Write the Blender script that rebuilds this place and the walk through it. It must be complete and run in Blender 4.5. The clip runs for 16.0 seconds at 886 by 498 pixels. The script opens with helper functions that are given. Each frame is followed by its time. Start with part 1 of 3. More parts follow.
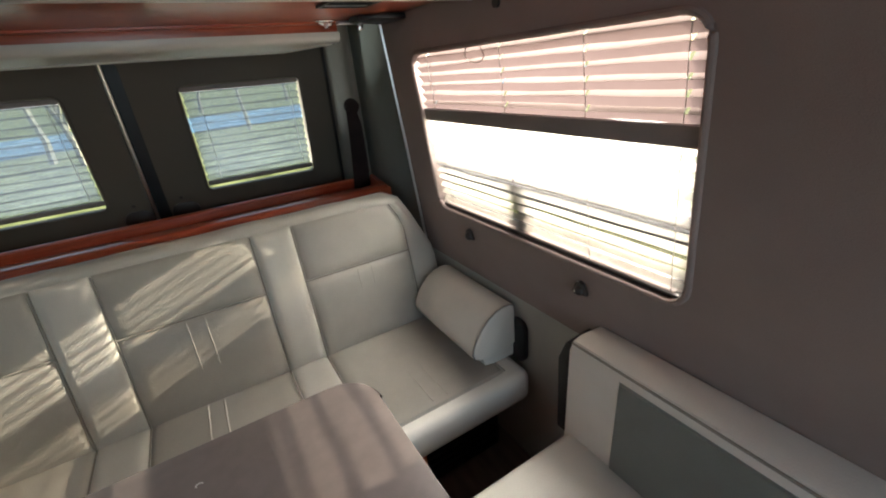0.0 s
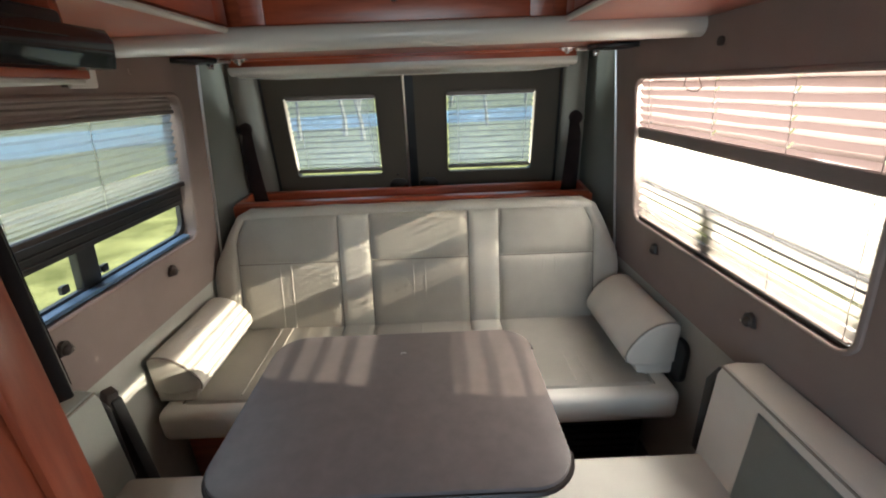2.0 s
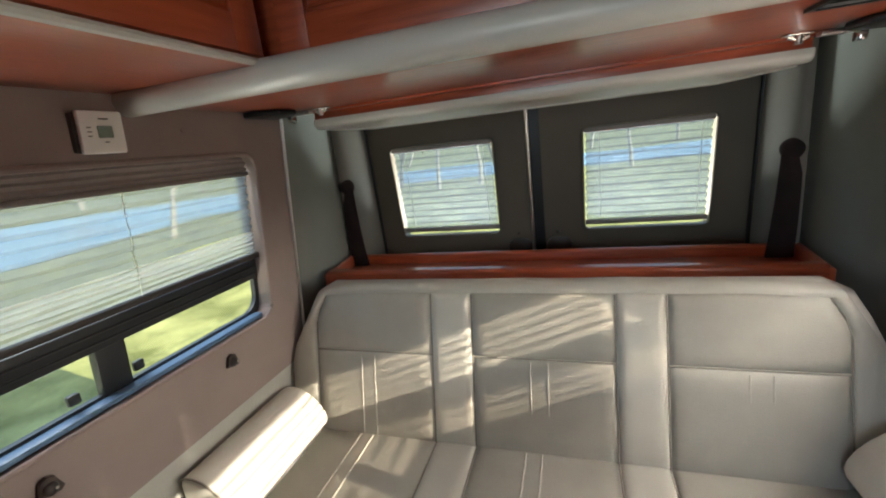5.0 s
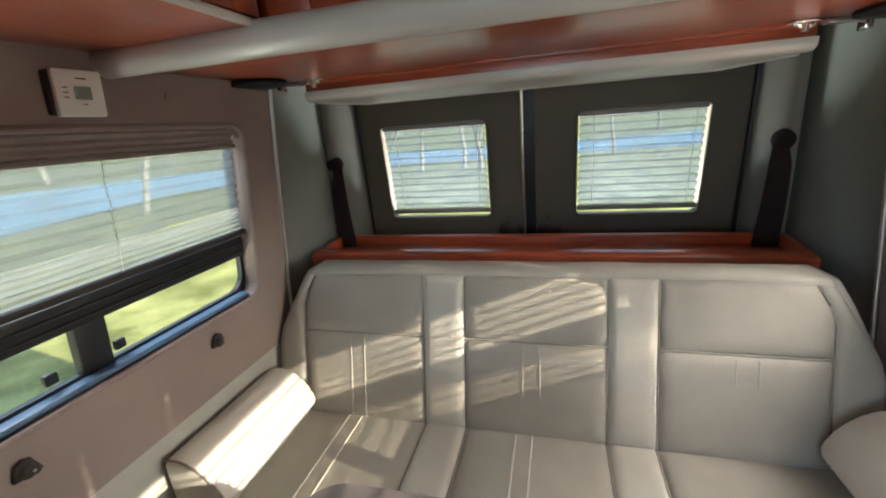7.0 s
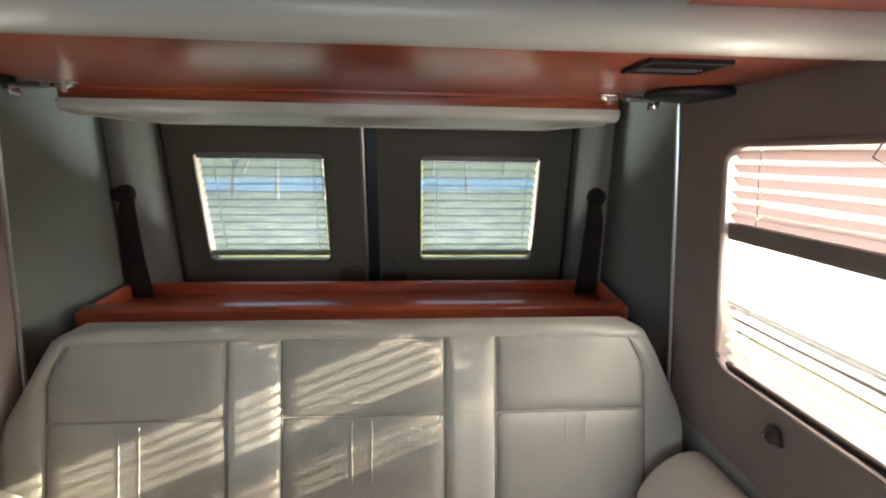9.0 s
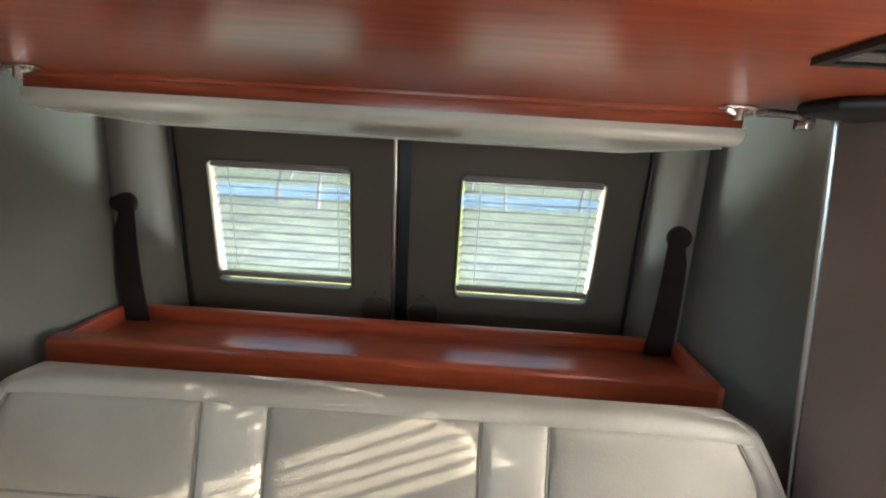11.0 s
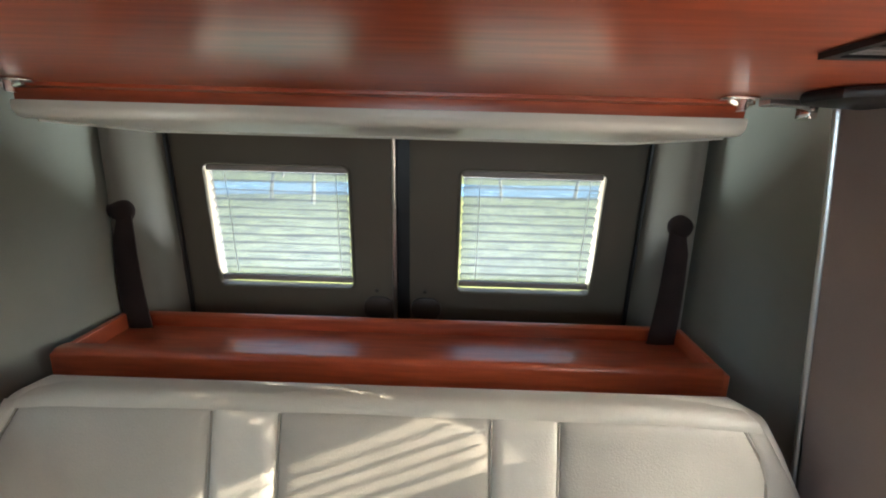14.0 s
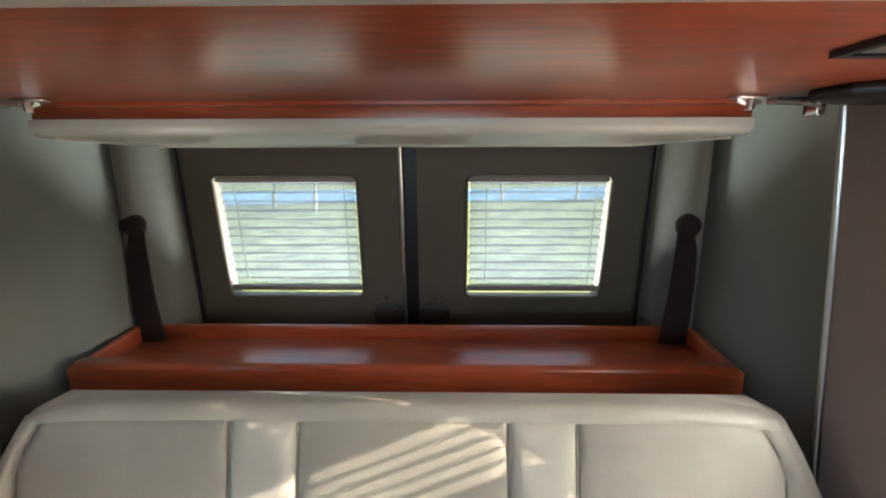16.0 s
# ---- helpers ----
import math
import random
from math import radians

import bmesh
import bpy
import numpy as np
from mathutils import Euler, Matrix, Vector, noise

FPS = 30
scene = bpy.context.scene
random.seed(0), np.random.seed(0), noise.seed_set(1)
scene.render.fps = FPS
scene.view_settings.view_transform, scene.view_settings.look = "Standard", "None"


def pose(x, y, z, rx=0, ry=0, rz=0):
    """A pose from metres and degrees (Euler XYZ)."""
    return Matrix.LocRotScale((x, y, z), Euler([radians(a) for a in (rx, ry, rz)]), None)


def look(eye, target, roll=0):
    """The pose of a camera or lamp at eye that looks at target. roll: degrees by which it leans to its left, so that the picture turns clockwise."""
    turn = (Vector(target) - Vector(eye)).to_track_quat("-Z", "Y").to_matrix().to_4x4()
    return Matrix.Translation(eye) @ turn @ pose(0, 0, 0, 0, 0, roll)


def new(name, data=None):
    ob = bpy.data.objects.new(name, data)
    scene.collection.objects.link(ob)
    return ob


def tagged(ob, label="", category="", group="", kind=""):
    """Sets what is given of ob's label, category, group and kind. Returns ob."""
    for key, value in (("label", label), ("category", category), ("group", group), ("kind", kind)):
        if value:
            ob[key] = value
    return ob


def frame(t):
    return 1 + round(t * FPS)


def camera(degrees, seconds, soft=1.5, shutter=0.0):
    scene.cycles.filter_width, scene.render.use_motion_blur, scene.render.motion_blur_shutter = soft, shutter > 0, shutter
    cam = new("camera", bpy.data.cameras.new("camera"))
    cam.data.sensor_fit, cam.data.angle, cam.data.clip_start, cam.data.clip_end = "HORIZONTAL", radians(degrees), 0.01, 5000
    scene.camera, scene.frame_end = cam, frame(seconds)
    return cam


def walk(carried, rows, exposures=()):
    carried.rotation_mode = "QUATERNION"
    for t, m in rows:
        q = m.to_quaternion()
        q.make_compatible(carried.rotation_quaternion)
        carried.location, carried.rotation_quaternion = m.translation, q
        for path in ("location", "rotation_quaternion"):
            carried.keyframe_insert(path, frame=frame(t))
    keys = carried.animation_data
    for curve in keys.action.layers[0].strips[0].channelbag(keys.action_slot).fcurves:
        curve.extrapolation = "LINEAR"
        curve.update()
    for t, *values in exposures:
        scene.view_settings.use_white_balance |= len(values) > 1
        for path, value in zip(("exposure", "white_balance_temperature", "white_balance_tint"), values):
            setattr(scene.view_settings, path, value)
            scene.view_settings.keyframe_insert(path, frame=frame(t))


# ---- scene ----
cam = camera(94.1, 16.0, soft=2.0)
PATH = [
    (0, (0.125, 0.396, 1.39), (1.031, 1.987, 0.585), -5.3),
    (0.5, (0.079, 0.331, 1.382), (0.695, 2.065, 0.599), -4.0),
    (1, (0.079, 0.192, 1.402), (0.252, 2.025, 0.621), -1.3),
    (1.5, (0.077, 0.127, 1.417), (0.13, 1.973, 0.648), -1.9),
    (2, (0.083, 0.124, 1.429), (0.101, 1.985, 0.697), -2.1),
    (2.5, (0.088, 0.149, 1.426), (0.06, 2.005, 0.683), -3.2),
    (3, (0.075, 0.192, 1.422), (-0.2, 2.097, 0.88), -7.5),
    (3.5, (0.004, 0.312, 1.423), (-0.128, 2.256, 0.971), -5.5),
    (4, (-0.03, 0.421, 1.396), (-0.147, 2.34, 0.844), -5.6),
    (4.5, (0.043, 0.543, 1.409), (-0.329, 2.445, 0.915), -6.8),
    (5, (0.106, 0.619, 1.399), (-0.503, 2.461, 0.913), -6.4),
    (7.5, (0.056, 0.626, 1.383), (-0.383, 2.488, 0.799), -2.3),
    (8, (0.093, 0.641, 1.371), (-0.134, 2.551, 0.823), -1.7),
    (8.5, (0.147, 0.708, 1.371), (0.101, 2.646, 0.878), 0.4),
    (9, (0.13, 0.795, 1.403), (0.263, 2.742, 0.965), 0.8),
    (9.5, (0.134, 0.982, 1.419), (0.161, 2.952, 1.076), 4.7),
    (12, (0.121, 1.069, 1.415), (0.057, 3.024, 0.999), 2.7),
    (12.5, (0.126, 1.071, 1.418), (0.094, 3.023, 0.982), 2.7),
    (13, (0.124, 1.071, 1.423), (0.109, 3.022, 0.984), 3.0),
    (13.5, (0.116, 1.067, 1.434), (0.089, 3.019, 1.001), 2.1),
    (14, (0.111, 1.067, 1.433), (0.091, 3.023, 1.018), 1.6),
    (14.5, (0.102, 1.066, 1.436), (0.084, 3.024, 1.026), 0.6),
    (15, (0.099, 1.064, 1.439), (0.074, 3.022, 1.03), 0.2),
    (15.5, (0.096, 1.062, 1.437), (0.077, 3.022, 1.039), 0.1),
    (16, (0.091, 1.06, 1.436), (0.058, 3.021, 1.044), -0.1),
]
walk(cam, [(t, look(eye, target, roll)) for t, eye, target, roll in PATH], [(0.0, 1.5), (2.0, 1.72), (5.0, 1.92), (8.5, 1.9), (9.5, 2.05), (12.0, 2.3), (16.0, 2.25)])

# ---- light ----
SUN_WAY = Vector((-1.0, 0.18, -0.362)).normalized()
world = bpy.data.worlds.new("sky")
scene.world = world
world.use_nodes = True
wn = world.node_tree.nodes
sky = wn.new("ShaderNodeTexSky")
sky.sky_type, sky.sun_disc = "NISHITA", False
sky.sun_elevation = math.asin(-SUN_WAY.z)
sky.sun_rotation = math.atan2(-SUN_WAY.x, -SUN_WAY.y)
world.node_tree.links.new(sky.outputs[0], wn["Background"].inputs[0])
wn["Background"].inputs[1].default_value = 0.13
sun = new("sun", bpy.data.lights.new("sun", "SUN"))
sun.data.energy, sun.data.angle, sun.data.color = 5.0, radians(0.45), (1.0, 0.9, 0.72)
sun.rotation_mode = "QUATERNION"
sun.rotation_quaternion = SUN_WAY.to_track_quat("-Z", "Y")
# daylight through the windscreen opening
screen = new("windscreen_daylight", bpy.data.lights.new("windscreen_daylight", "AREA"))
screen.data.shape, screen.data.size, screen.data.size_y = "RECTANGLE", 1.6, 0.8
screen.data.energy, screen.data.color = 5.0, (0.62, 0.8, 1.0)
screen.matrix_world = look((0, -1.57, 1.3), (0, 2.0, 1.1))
# added lamps outside the windows for sky light and ground bounce, outside the sight lines
for name, eye, target, watts, wide, tint in (
    ("left_window_daylight", (-1.5, 1.2, 2.15), (0.2, 1.3, 0.75), 9, 1.1, (0.93, 0.97, 1.0)),
    ("left_ground_bounce", (-1.35, 1.2, 0.3), (0.1, 1.3, 1.6), 12, 1.1, (1.0, 0.98, 0.88)),
    ("rear_ground_bounce", (-0.05, 3.0, 0.3), (-0.05, 1.45, 1.6), 150, 1.5, (1.0, 0.98, 0.88)),
    ("right_ground_bounce", (1.35, 1.2, 0.3), (-0.1, 1.5, 1.6), 140, 1.1, (1.0, 0.97, 0.86)),
    ("right_sky_daylight", (1.5, 1.2, 2.05), (-0.6, 1.2, 0.75), 60, 1.1, (1.0, 0.96, 0.9)),
    ("right_window_daylight", (1.9, 1.2, 1.42), (-0.8, 1.35, 0.9), 44, 1.3, (1.0, 0.95, 0.86)),
):
    lamp = new(name, bpy.data.lights.new(name, "AREA"))
    lamp.data.shape, lamp.data.size, lamp.data.size_y = "RECTANGLE", wide, 0.8 if eye[2] > 2 else 0.5
    lamp.data.energy, lamp.data.color = watts, tint
    lamp.matrix_world = look(eye, target)


# ---- materials ----
def mat(name, color, rough=0.5, metal=0.0, vary=0.12, scale=12.0, bump=0.0, bscale=200.0, stretch=(1, 1, 1), coat=0.0, spec=0.5, color2=None):
    m = bpy.data.materials.new(name)
    m.use_nodes = True
    nt = m.node_tree
    n, l = nt.nodes, nt.links
    b = n["Principled BSDF"]
    b.inputs["Roughness"].default_value = rough
    b.inputs["Metallic"].default_value = metal
    b.inputs["Coat Weight"].default_value = coat
    b.inputs["Coat Roughness"].default_value = 0.27
    b.inputs["Specular IOR Level"].default_value = spec
    tc, mp = n.new("ShaderNodeTexCoord"), n.new("ShaderNodeMapping")
    mp.inputs["Scale"].default_value = stretch
    l.new(tc.outputs["Object"], mp.inputs[0])
    big, fine = n.new("ShaderNodeTexNoise"), n.new("ShaderNodeTexNoise")
    big.inputs["Scale"].default_value, fine.inputs["Scale"].default_value = scale, bscale
    big.inputs["Detail"].default_value, fine.inputs["Detail"].default_value = 6, 4
    l.new(mp.outputs[0], big.inputs[0])
    l.new(mp.outputs[0], fine.inputs[0])
    ramp = n.new("ShaderNodeValToRGB")
    c2 = color2 or color
    ramp.color_ramp.elements[0].position, ramp.color_ramp.elements[1].position = 0.3, 0.7
    ramp.color_ramp.elements[0].color = (*[c * (1 - vary) for c in color], 1)
    ramp.color_ramp.elements[1].color = (*[min(1, c * (1 + vary)) for c in c2], 1)
    mix = n.new("ShaderNodeMath")
    mix.operation = "MULTIPLY_ADD"
    grain = 0.35 if stretch == (1, 1, 1) else 0.12
    mix.inputs[1].default_value, mix.inputs[2].default_value = grain, -grain / 2
    l.new(fine.outputs[0], mix.inputs[0])
    add = n.new("ShaderNodeMath")
    l.new(big.outputs[0], add.inputs[0])
    l.new(mix.outputs[0], add.inputs[1])
    l.new(add.outputs[0], ramp.inputs[0])
    l.new(ramp.outputs[0], b.inputs["Base Color"])
    rr = n.new("ShaderNodeMath")
    rr.operation = "MULTIPLY_ADD"
    wob = 0.2 if stretch == (1, 1, 1) else 0.04
    rr.inputs[1].default_value, rr.inputs[2].default_value = wob, rough - wob / 2
    l.new(big.outputs[0], rr.inputs[0])
    l.new(rr.outputs[0], b.inputs["Roughness"])
    if bump:
        bp = n.new("ShaderNodeBump")
        bp.inputs["Strength"].default_value, bp.inputs["Distance"].default_value = bump, 0.002
        l.new(fine.outputs[0], bp.inputs["Height"])
        l.new(bp.outputs[0], b.inputs["Normal"])
    return m


def sheer(name, color, clear, tint, lit=0.7):
    """Thin pleated cloth: part of the light goes straight through, the rest is scattered."""
    m = bpy.data.materials.new(name)
    m.use_nodes = True
    n, l = m.node_tree.nodes, m.node_tree.links
    n.remove(n["Principled BSDF"])
    tr, tl, df = n.new("ShaderNodeBsdfTransparent"), n.new("ShaderNodeBsdfTranslucent"), n.new("ShaderNodeBsdfDiffuse")
    tr.inputs[0].default_value = (*tint, 1)
    tx = n.new("ShaderNodeTexNoise")
    tx.inputs["Scale"].default_value = 30
    tc = n.new("ShaderNodeTexCoord")
    l.new(tc.outputs["Object"], tx.inputs[0])
    ramp = n.new("ShaderNodeValToRGB")
    ramp.color_ramp.elements[0].color = (*[c * 0.88 for c in color], 1)
    ramp.color_ramp.elements[1].color = (*color, 1)
    l.new(tx.outputs[0], ramp.inputs[0])
    l.new(ramp.outputs[0], tl.inputs[0])
    l.new(ramp.outputs[0], df.inputs[0])
    a, b = n.new("ShaderNodeMixShader"), n.new("ShaderNodeMixShader")
    a.inputs[0].default_value, b.inputs[0].default_value = lit, clear
    l.new(df.outputs[0], a.inputs[1])
    l.new(tl.outputs[0], a.inputs[2])
    l.new(a.outputs[0], b.inputs[1])
    l.new(tr.outputs[0], b.inputs[2])
    l.new(b.outputs[0], n["Material Output"].inputs[0])
    return m


def pane_mat(name, tint):
    m = bpy.data.materials.new(name)
    m.use_nodes = True
    n, l = m.node_tree.nodes, m.node_tree.links
    n.remove(n["Principled BSDF"])
    tr, gl, mx = n.new("ShaderNodeBsdfTransparent"), n.new("ShaderNodeBsdfGlossy"), n.new("ShaderNodeMixShader")
    tr.inputs[0].default_value = (*tint, 1)
    gl.inputs["Roughness"].default_value = 0.02
    mx.inputs[0].default_value = 0.035
    l.new(tr.outputs[0], mx.inputs[1])
    l.new(gl.outputs[0], mx.inputs[2])
    l.new(mx.outputs[0], n["Material Output"].inputs[0])
    return m


M_WALL = mat("taupe_wall_fabric", (0.29, 0.232, 0.212), 0.9, vary=0.08, scale=5, bump=0.5, bscale=500, spec=0.2)
M_LOWER = mat("pale_grey_vinyl", (0.42, 0.42, 0.38), 0.6, vary=0.06, scale=6, bump=0.2)
M_REARSIDE = mat("grey_green_panel_cloth", (0.21, 0.22, 0.198), 0.88, vary=0.07, scale=4, bump=0.4, bscale=450, spec=0.25)
M_DOOR = mat("olive_brown_door_vinyl", (0.09, 0.075, 0.056), 0.6, vary=0.07, scale=5, bump=0.25, bscale=400)
M_PILLAR = mat("beige_pillar_plastic", (0.12, 0.11, 0.092), 0.55, vary=0.05, bump=0.1)
M_BELT = mat("dark_brown_belt_webbing", (0.022, 0.015, 0.015), 0.9, vary=0.2, bump=0.4, bscale=600, spec=0.15)
M_LEATHER = mat("cream_leather", (0.68, 0.645, 0.57), 0.42, vary=0.05, scale=9, bump=0.35, bscale=260)
M_PANEL = mat("beige_leather", (0.58, 0.545, 0.475), 0.42, vary=0.06, scale=9, bump=0.4, bscale=260)
M_STRIP = mat("ivory_leather", (0.77, 0.735, 0.66), 0.4, vary=0.04, scale=9, bump=0.3, bscale=260)
# dark thread for the seams, crease shade put into its colour
M_SEAM = mat("seam_shadow_thread", (0.3, 0.275, 0.23), 0.7, vary=0.1)
M_GREYLEATHER = mat("sage_grey_leather", (0.36, 0.38, 0.34), 0.45, vary=0.05, bump=0.3, bscale=260)
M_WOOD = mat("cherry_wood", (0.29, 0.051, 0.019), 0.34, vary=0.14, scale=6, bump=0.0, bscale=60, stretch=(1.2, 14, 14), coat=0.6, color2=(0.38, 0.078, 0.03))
# base raised so side cabinet undersides look lit; the light is in the colour
M_WOODY = mat("lightened_cherry_side_grain", (0.40, 0.08, 0.031), 0.3, vary=0.1, scale=6, bump=0.0, bscale=60, stretch=(14, 1.2, 14), coat=0.6, color2=(0.40, 0.085, 0.034))
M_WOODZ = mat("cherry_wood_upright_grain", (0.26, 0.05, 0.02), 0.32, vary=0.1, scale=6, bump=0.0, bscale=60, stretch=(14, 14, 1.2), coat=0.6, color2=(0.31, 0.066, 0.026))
M_TRIM = mat("satin_off_white_trim", (0.56, 0.54, 0.49), 0.32, vary=0.03, scale=5, coat=0.2)
M_ALU = mat("brushed_aluminium_trim", (0.72, 0.72, 0.72), 0.3, metal=1.0, vary=0.06, bump=0.1, stretch=(30, 30, 1))
M_CHROME = mat("chrome", (0.8, 0.79, 0.77), 0.16, metal=1.0, vary=0.04)
M_BLACK = mat("black_plastic", (0.012, 0.012, 0.013), 0.38, vary=0.2, bump=0.1)
M_FRAME = mat("black_window_frame", (0.012, 0.014, 0.017), 0.4, vary=0.2)
M_GLOSSBLACK = mat("glossy_black_screen", (0.006, 0.006, 0.007), 0.08, vary=0.1, coat=0.5)
M_BROWNP = mat("dark_brown_plastic", (0.035, 0.026, 0.022), 0.4, vary=0.15)
M_TABLE = mat("grey_brown_laminate", (0.185, 0.158, 0.152), 0.4, vary=0.09, scale=30, bump=0.08, bscale=500)
M_WHITEP = mat("white_plastic", (0.74, 0.73, 0.7), 0.45, vary=0.02)
M_LCD = mat("green_grey_display", (0.2, 0.24, 0.2), 0.25, vary=0.05)
M_RAIL = mat("taupe_blind_rail", (0.21, 0.18, 0.17), 0.5, vary=0.06)
M_VALANCE = mat("taupe_blind_cloth", (0.36, 0.31, 0.29), 0.85, vary=0.08, bump=0.3)
M_FLOOR = mat("grey_wood_vinyl_floor", (0.17, 0.14, 0.12), 0.5, vary=0.25, scale=5, bump=0.15, stretch=(8, 1, 1))
M_CEIL = mat("cream_headliner", (0.6, 0.57, 0.52), 0.9, vary=0.04, bump=0.3, bscale=400)
M_BLUESILL = mat("blue_grey_outer_sill", (0.1, 0.17, 0.27), 0.35, vary=0.08)
M_GLASS = pane_mat("window_glass", (0.9, 0.93, 0.92))
M_DIM_SHEET = pane_mat("grey_dimming_sheet", (0.78, 0.765, 0.75))
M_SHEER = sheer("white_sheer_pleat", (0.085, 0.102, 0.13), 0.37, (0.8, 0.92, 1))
# near-black fold faces: the pleats' shade is put into this colour
M_SHEER2 = sheer("sheer_fold_shade", (0.012, 0.015, 0.02), 0.12, (0.85, 0.92, 1))
# left window's copy of the sheer, its daylight put into a paler colour
M_SHEER4 = sheer("brightened_sheer_side_pleat", (0.19, 0.205, 0.23), 0.33, (0.92, 0.97, 1))
# darker copy for its fold faces, fold shade put into the colour
M_SHEER3 = sheer("sheer_soft_fold_shade", (0.15, 0.165, 0.19), 0.28, (0.9, 0.96, 1))
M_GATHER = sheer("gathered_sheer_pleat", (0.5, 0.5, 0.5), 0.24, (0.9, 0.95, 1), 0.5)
# right window's sheer copies: sunlight put into paler colour; clear faces stripe the sun
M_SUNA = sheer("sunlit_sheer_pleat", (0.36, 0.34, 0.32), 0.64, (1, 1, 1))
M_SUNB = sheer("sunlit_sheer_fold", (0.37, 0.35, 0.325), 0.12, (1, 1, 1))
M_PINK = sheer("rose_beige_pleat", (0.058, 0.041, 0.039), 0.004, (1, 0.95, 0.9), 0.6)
# paler copy for the folds; their bright lines are light put into colour
M_PINK2 = sheer("rose_beige_fold_light", (0.088, 0.066, 0.062), 0.006, (1, 0.95, 0.9), 0.7)
M_GRASS = mat("sunlit_grass", (0.25, 0.27, 0.08), 0.9, vary=0.4, scale=1.3, bump=0.3, bscale=18, spec=0.2, color2=(0.33, 0.33, 0.13))
M_WATER = mat("river_water", (0.1, 0.3, 0.5), 0.25, vary=0.2, scale=0.3)
M_BARK = mat("pale_bark", (0.34, 0.31, 0.25), 0.9, vary=0.3, scale=4, bump=0.4, bscale=30)
M_LEAF = mat("dry_olive_foliage", (0.1, 0.12, 0.045), 0.8, vary=0.4, scale=2, color2=(0.2, 0.2, 0.08))


# ---- builders ----
def link(name, bm, material, parent=None, label="", smooth=True):
    me = bpy.data.meshes.new(name)
    bmesh.ops.recalc_face_normals(bm, faces=bm.faces)
    bm.to_mesh(me)
    bm.free()
    for m in material if isinstance(material, (list, tuple)) else [material]:
        me.materials.append(m)
    if smooth:
        me.polygons.foreach_set("use_smooth", [True] * len(me.polygons))
        me.set_sharp_from_angle(angle=radians(38))
    ob = new(name, me)
    ob.parent = parent
    if label:
        tagged(ob, label)
    return ob


def part(name, bm, material, parent, label="", smooth=True):
    return link(name, bm, material, parent, label, smooth)


def thing(name, label, category, group="", kind=""):
    return tagged(new(name), label, category, group, kind)


def box(x0, x1, y0, y1, z0, z1, bevel=0.0, seg=2, bm=None):
    own = bmesh.new()
    v = [own.verts.new((x, y, z)) for x in (x0, x1) for y in (y0, y1) for z in (z0, z1)]
    for q in ((0, 1, 3, 2), (4, 6, 7, 5), (0, 4, 5, 1), (2, 3, 7, 6), (0, 2, 6, 4), (1, 5, 7, 3)):
        own.faces.new([v[i] for i in q])
    if bevel:
        bmesh.ops.bevel(own, geom=own.edges[:], offset=bevel, segments=seg, profile=0.5, affect="EDGES")
    return own


def prism(points, way, bevel=0.0, seg=2):
    """A polygon of 3D points pushed along way."""
    bm = bmesh.new()
    a = [bm.verts.new(p) for p in points]
    b = [bm.verts.new(Vector(p) + Vector(way)) for p in points]
    k = len(a)
    bm.faces.new(a)
    bm.faces.new(b[::-1])
    for i in range(k):
        bm.faces.new((a[i], a[(i + 1) % k], b[(i + 1) % k], b[i]))
    if bevel:
        bmesh.ops.recalc_face_normals(bm, faces=bm.faces)
        rim = [e for e in bm.edges if (e.verts[0] in a) == (e.verts[1] in a)]
        bmesh.ops.bevel(bm, geom=rim, offset=bevel, segments=seg, profile=0.5, affect="EDGES", clamp_overlap=True)
    return bm


def tube(path, r, sides=8, close=True):
    bm = bmesh.new()
    rings = []
    pts = [Vector(p) for p in path]
    for i, p in enumerate(pts):
        d = (pts[min(i + 1, len(pts) - 1)] - pts[max(i - 1, 0)]).normalized()
        up = Vector((0, 0, 1)) if abs(d.z) < 0.9 else Vector((0, 1, 0))
        s = d.cross(up).normalized()
        u = s.cross(d)
        rings.append([bm.verts.new(p + r * (math.cos(a) * s + math.sin(a) * u)) for a in (2 * math.pi * k / sides for k in range(sides))])
    for A, B in zip(rings, rings[1:]):
        for k in range(sides):
            bm.faces.new((A[k], A[(k + 1) % sides], B[(k + 1) % sides], B[k]))
    if close:
        bm.faces.new(rings[0])
        bm.faces.new(rings[-1][::-1])
    return bm


def rounded(u0, u1, v0, v1, r, seg=6):
    out = []
    for cu, cv, a0 in ((u1 - r, v1 - r, 0), (u0 + r, v1 - r, 90), (u0 + r, v0 + r, 180), (u1 - r, v0 + r, 270)):
        for k in range(seg + 1):
            a = radians(a0 + 90 * k / seg)
            out.append((cu + r * math.cos(a), cv + r * math.sin(a)))
    return out


def holed(outer, inner, place, way, place_in=None):
    """A slab with one hole: outer and inner outlines of one length, mapped by place(u, v), thick along way."""
    bm = bmesh.new()
    way = Vector(way)
    A = [bm.verts.new(place(*p)) for p in outer]
    B = [bm.verts.new(place(*p)) for p in inner]
    C = [bm.verts.new(v.co + way) for v in A]
    D = [bm.verts.new(v.co + way) for v in B]
    k = len(A)
    for i in range(k):
        j = (i + 1) % k
        for q in ((A[i], A[j], B[j], B[i]), (C[i], D[i], D[j], C[j]), (B[i], B[j], D[j], D[i]), (A[i], C[i], C[j], A[j])):
            bm.faces.new(q)
    return bm


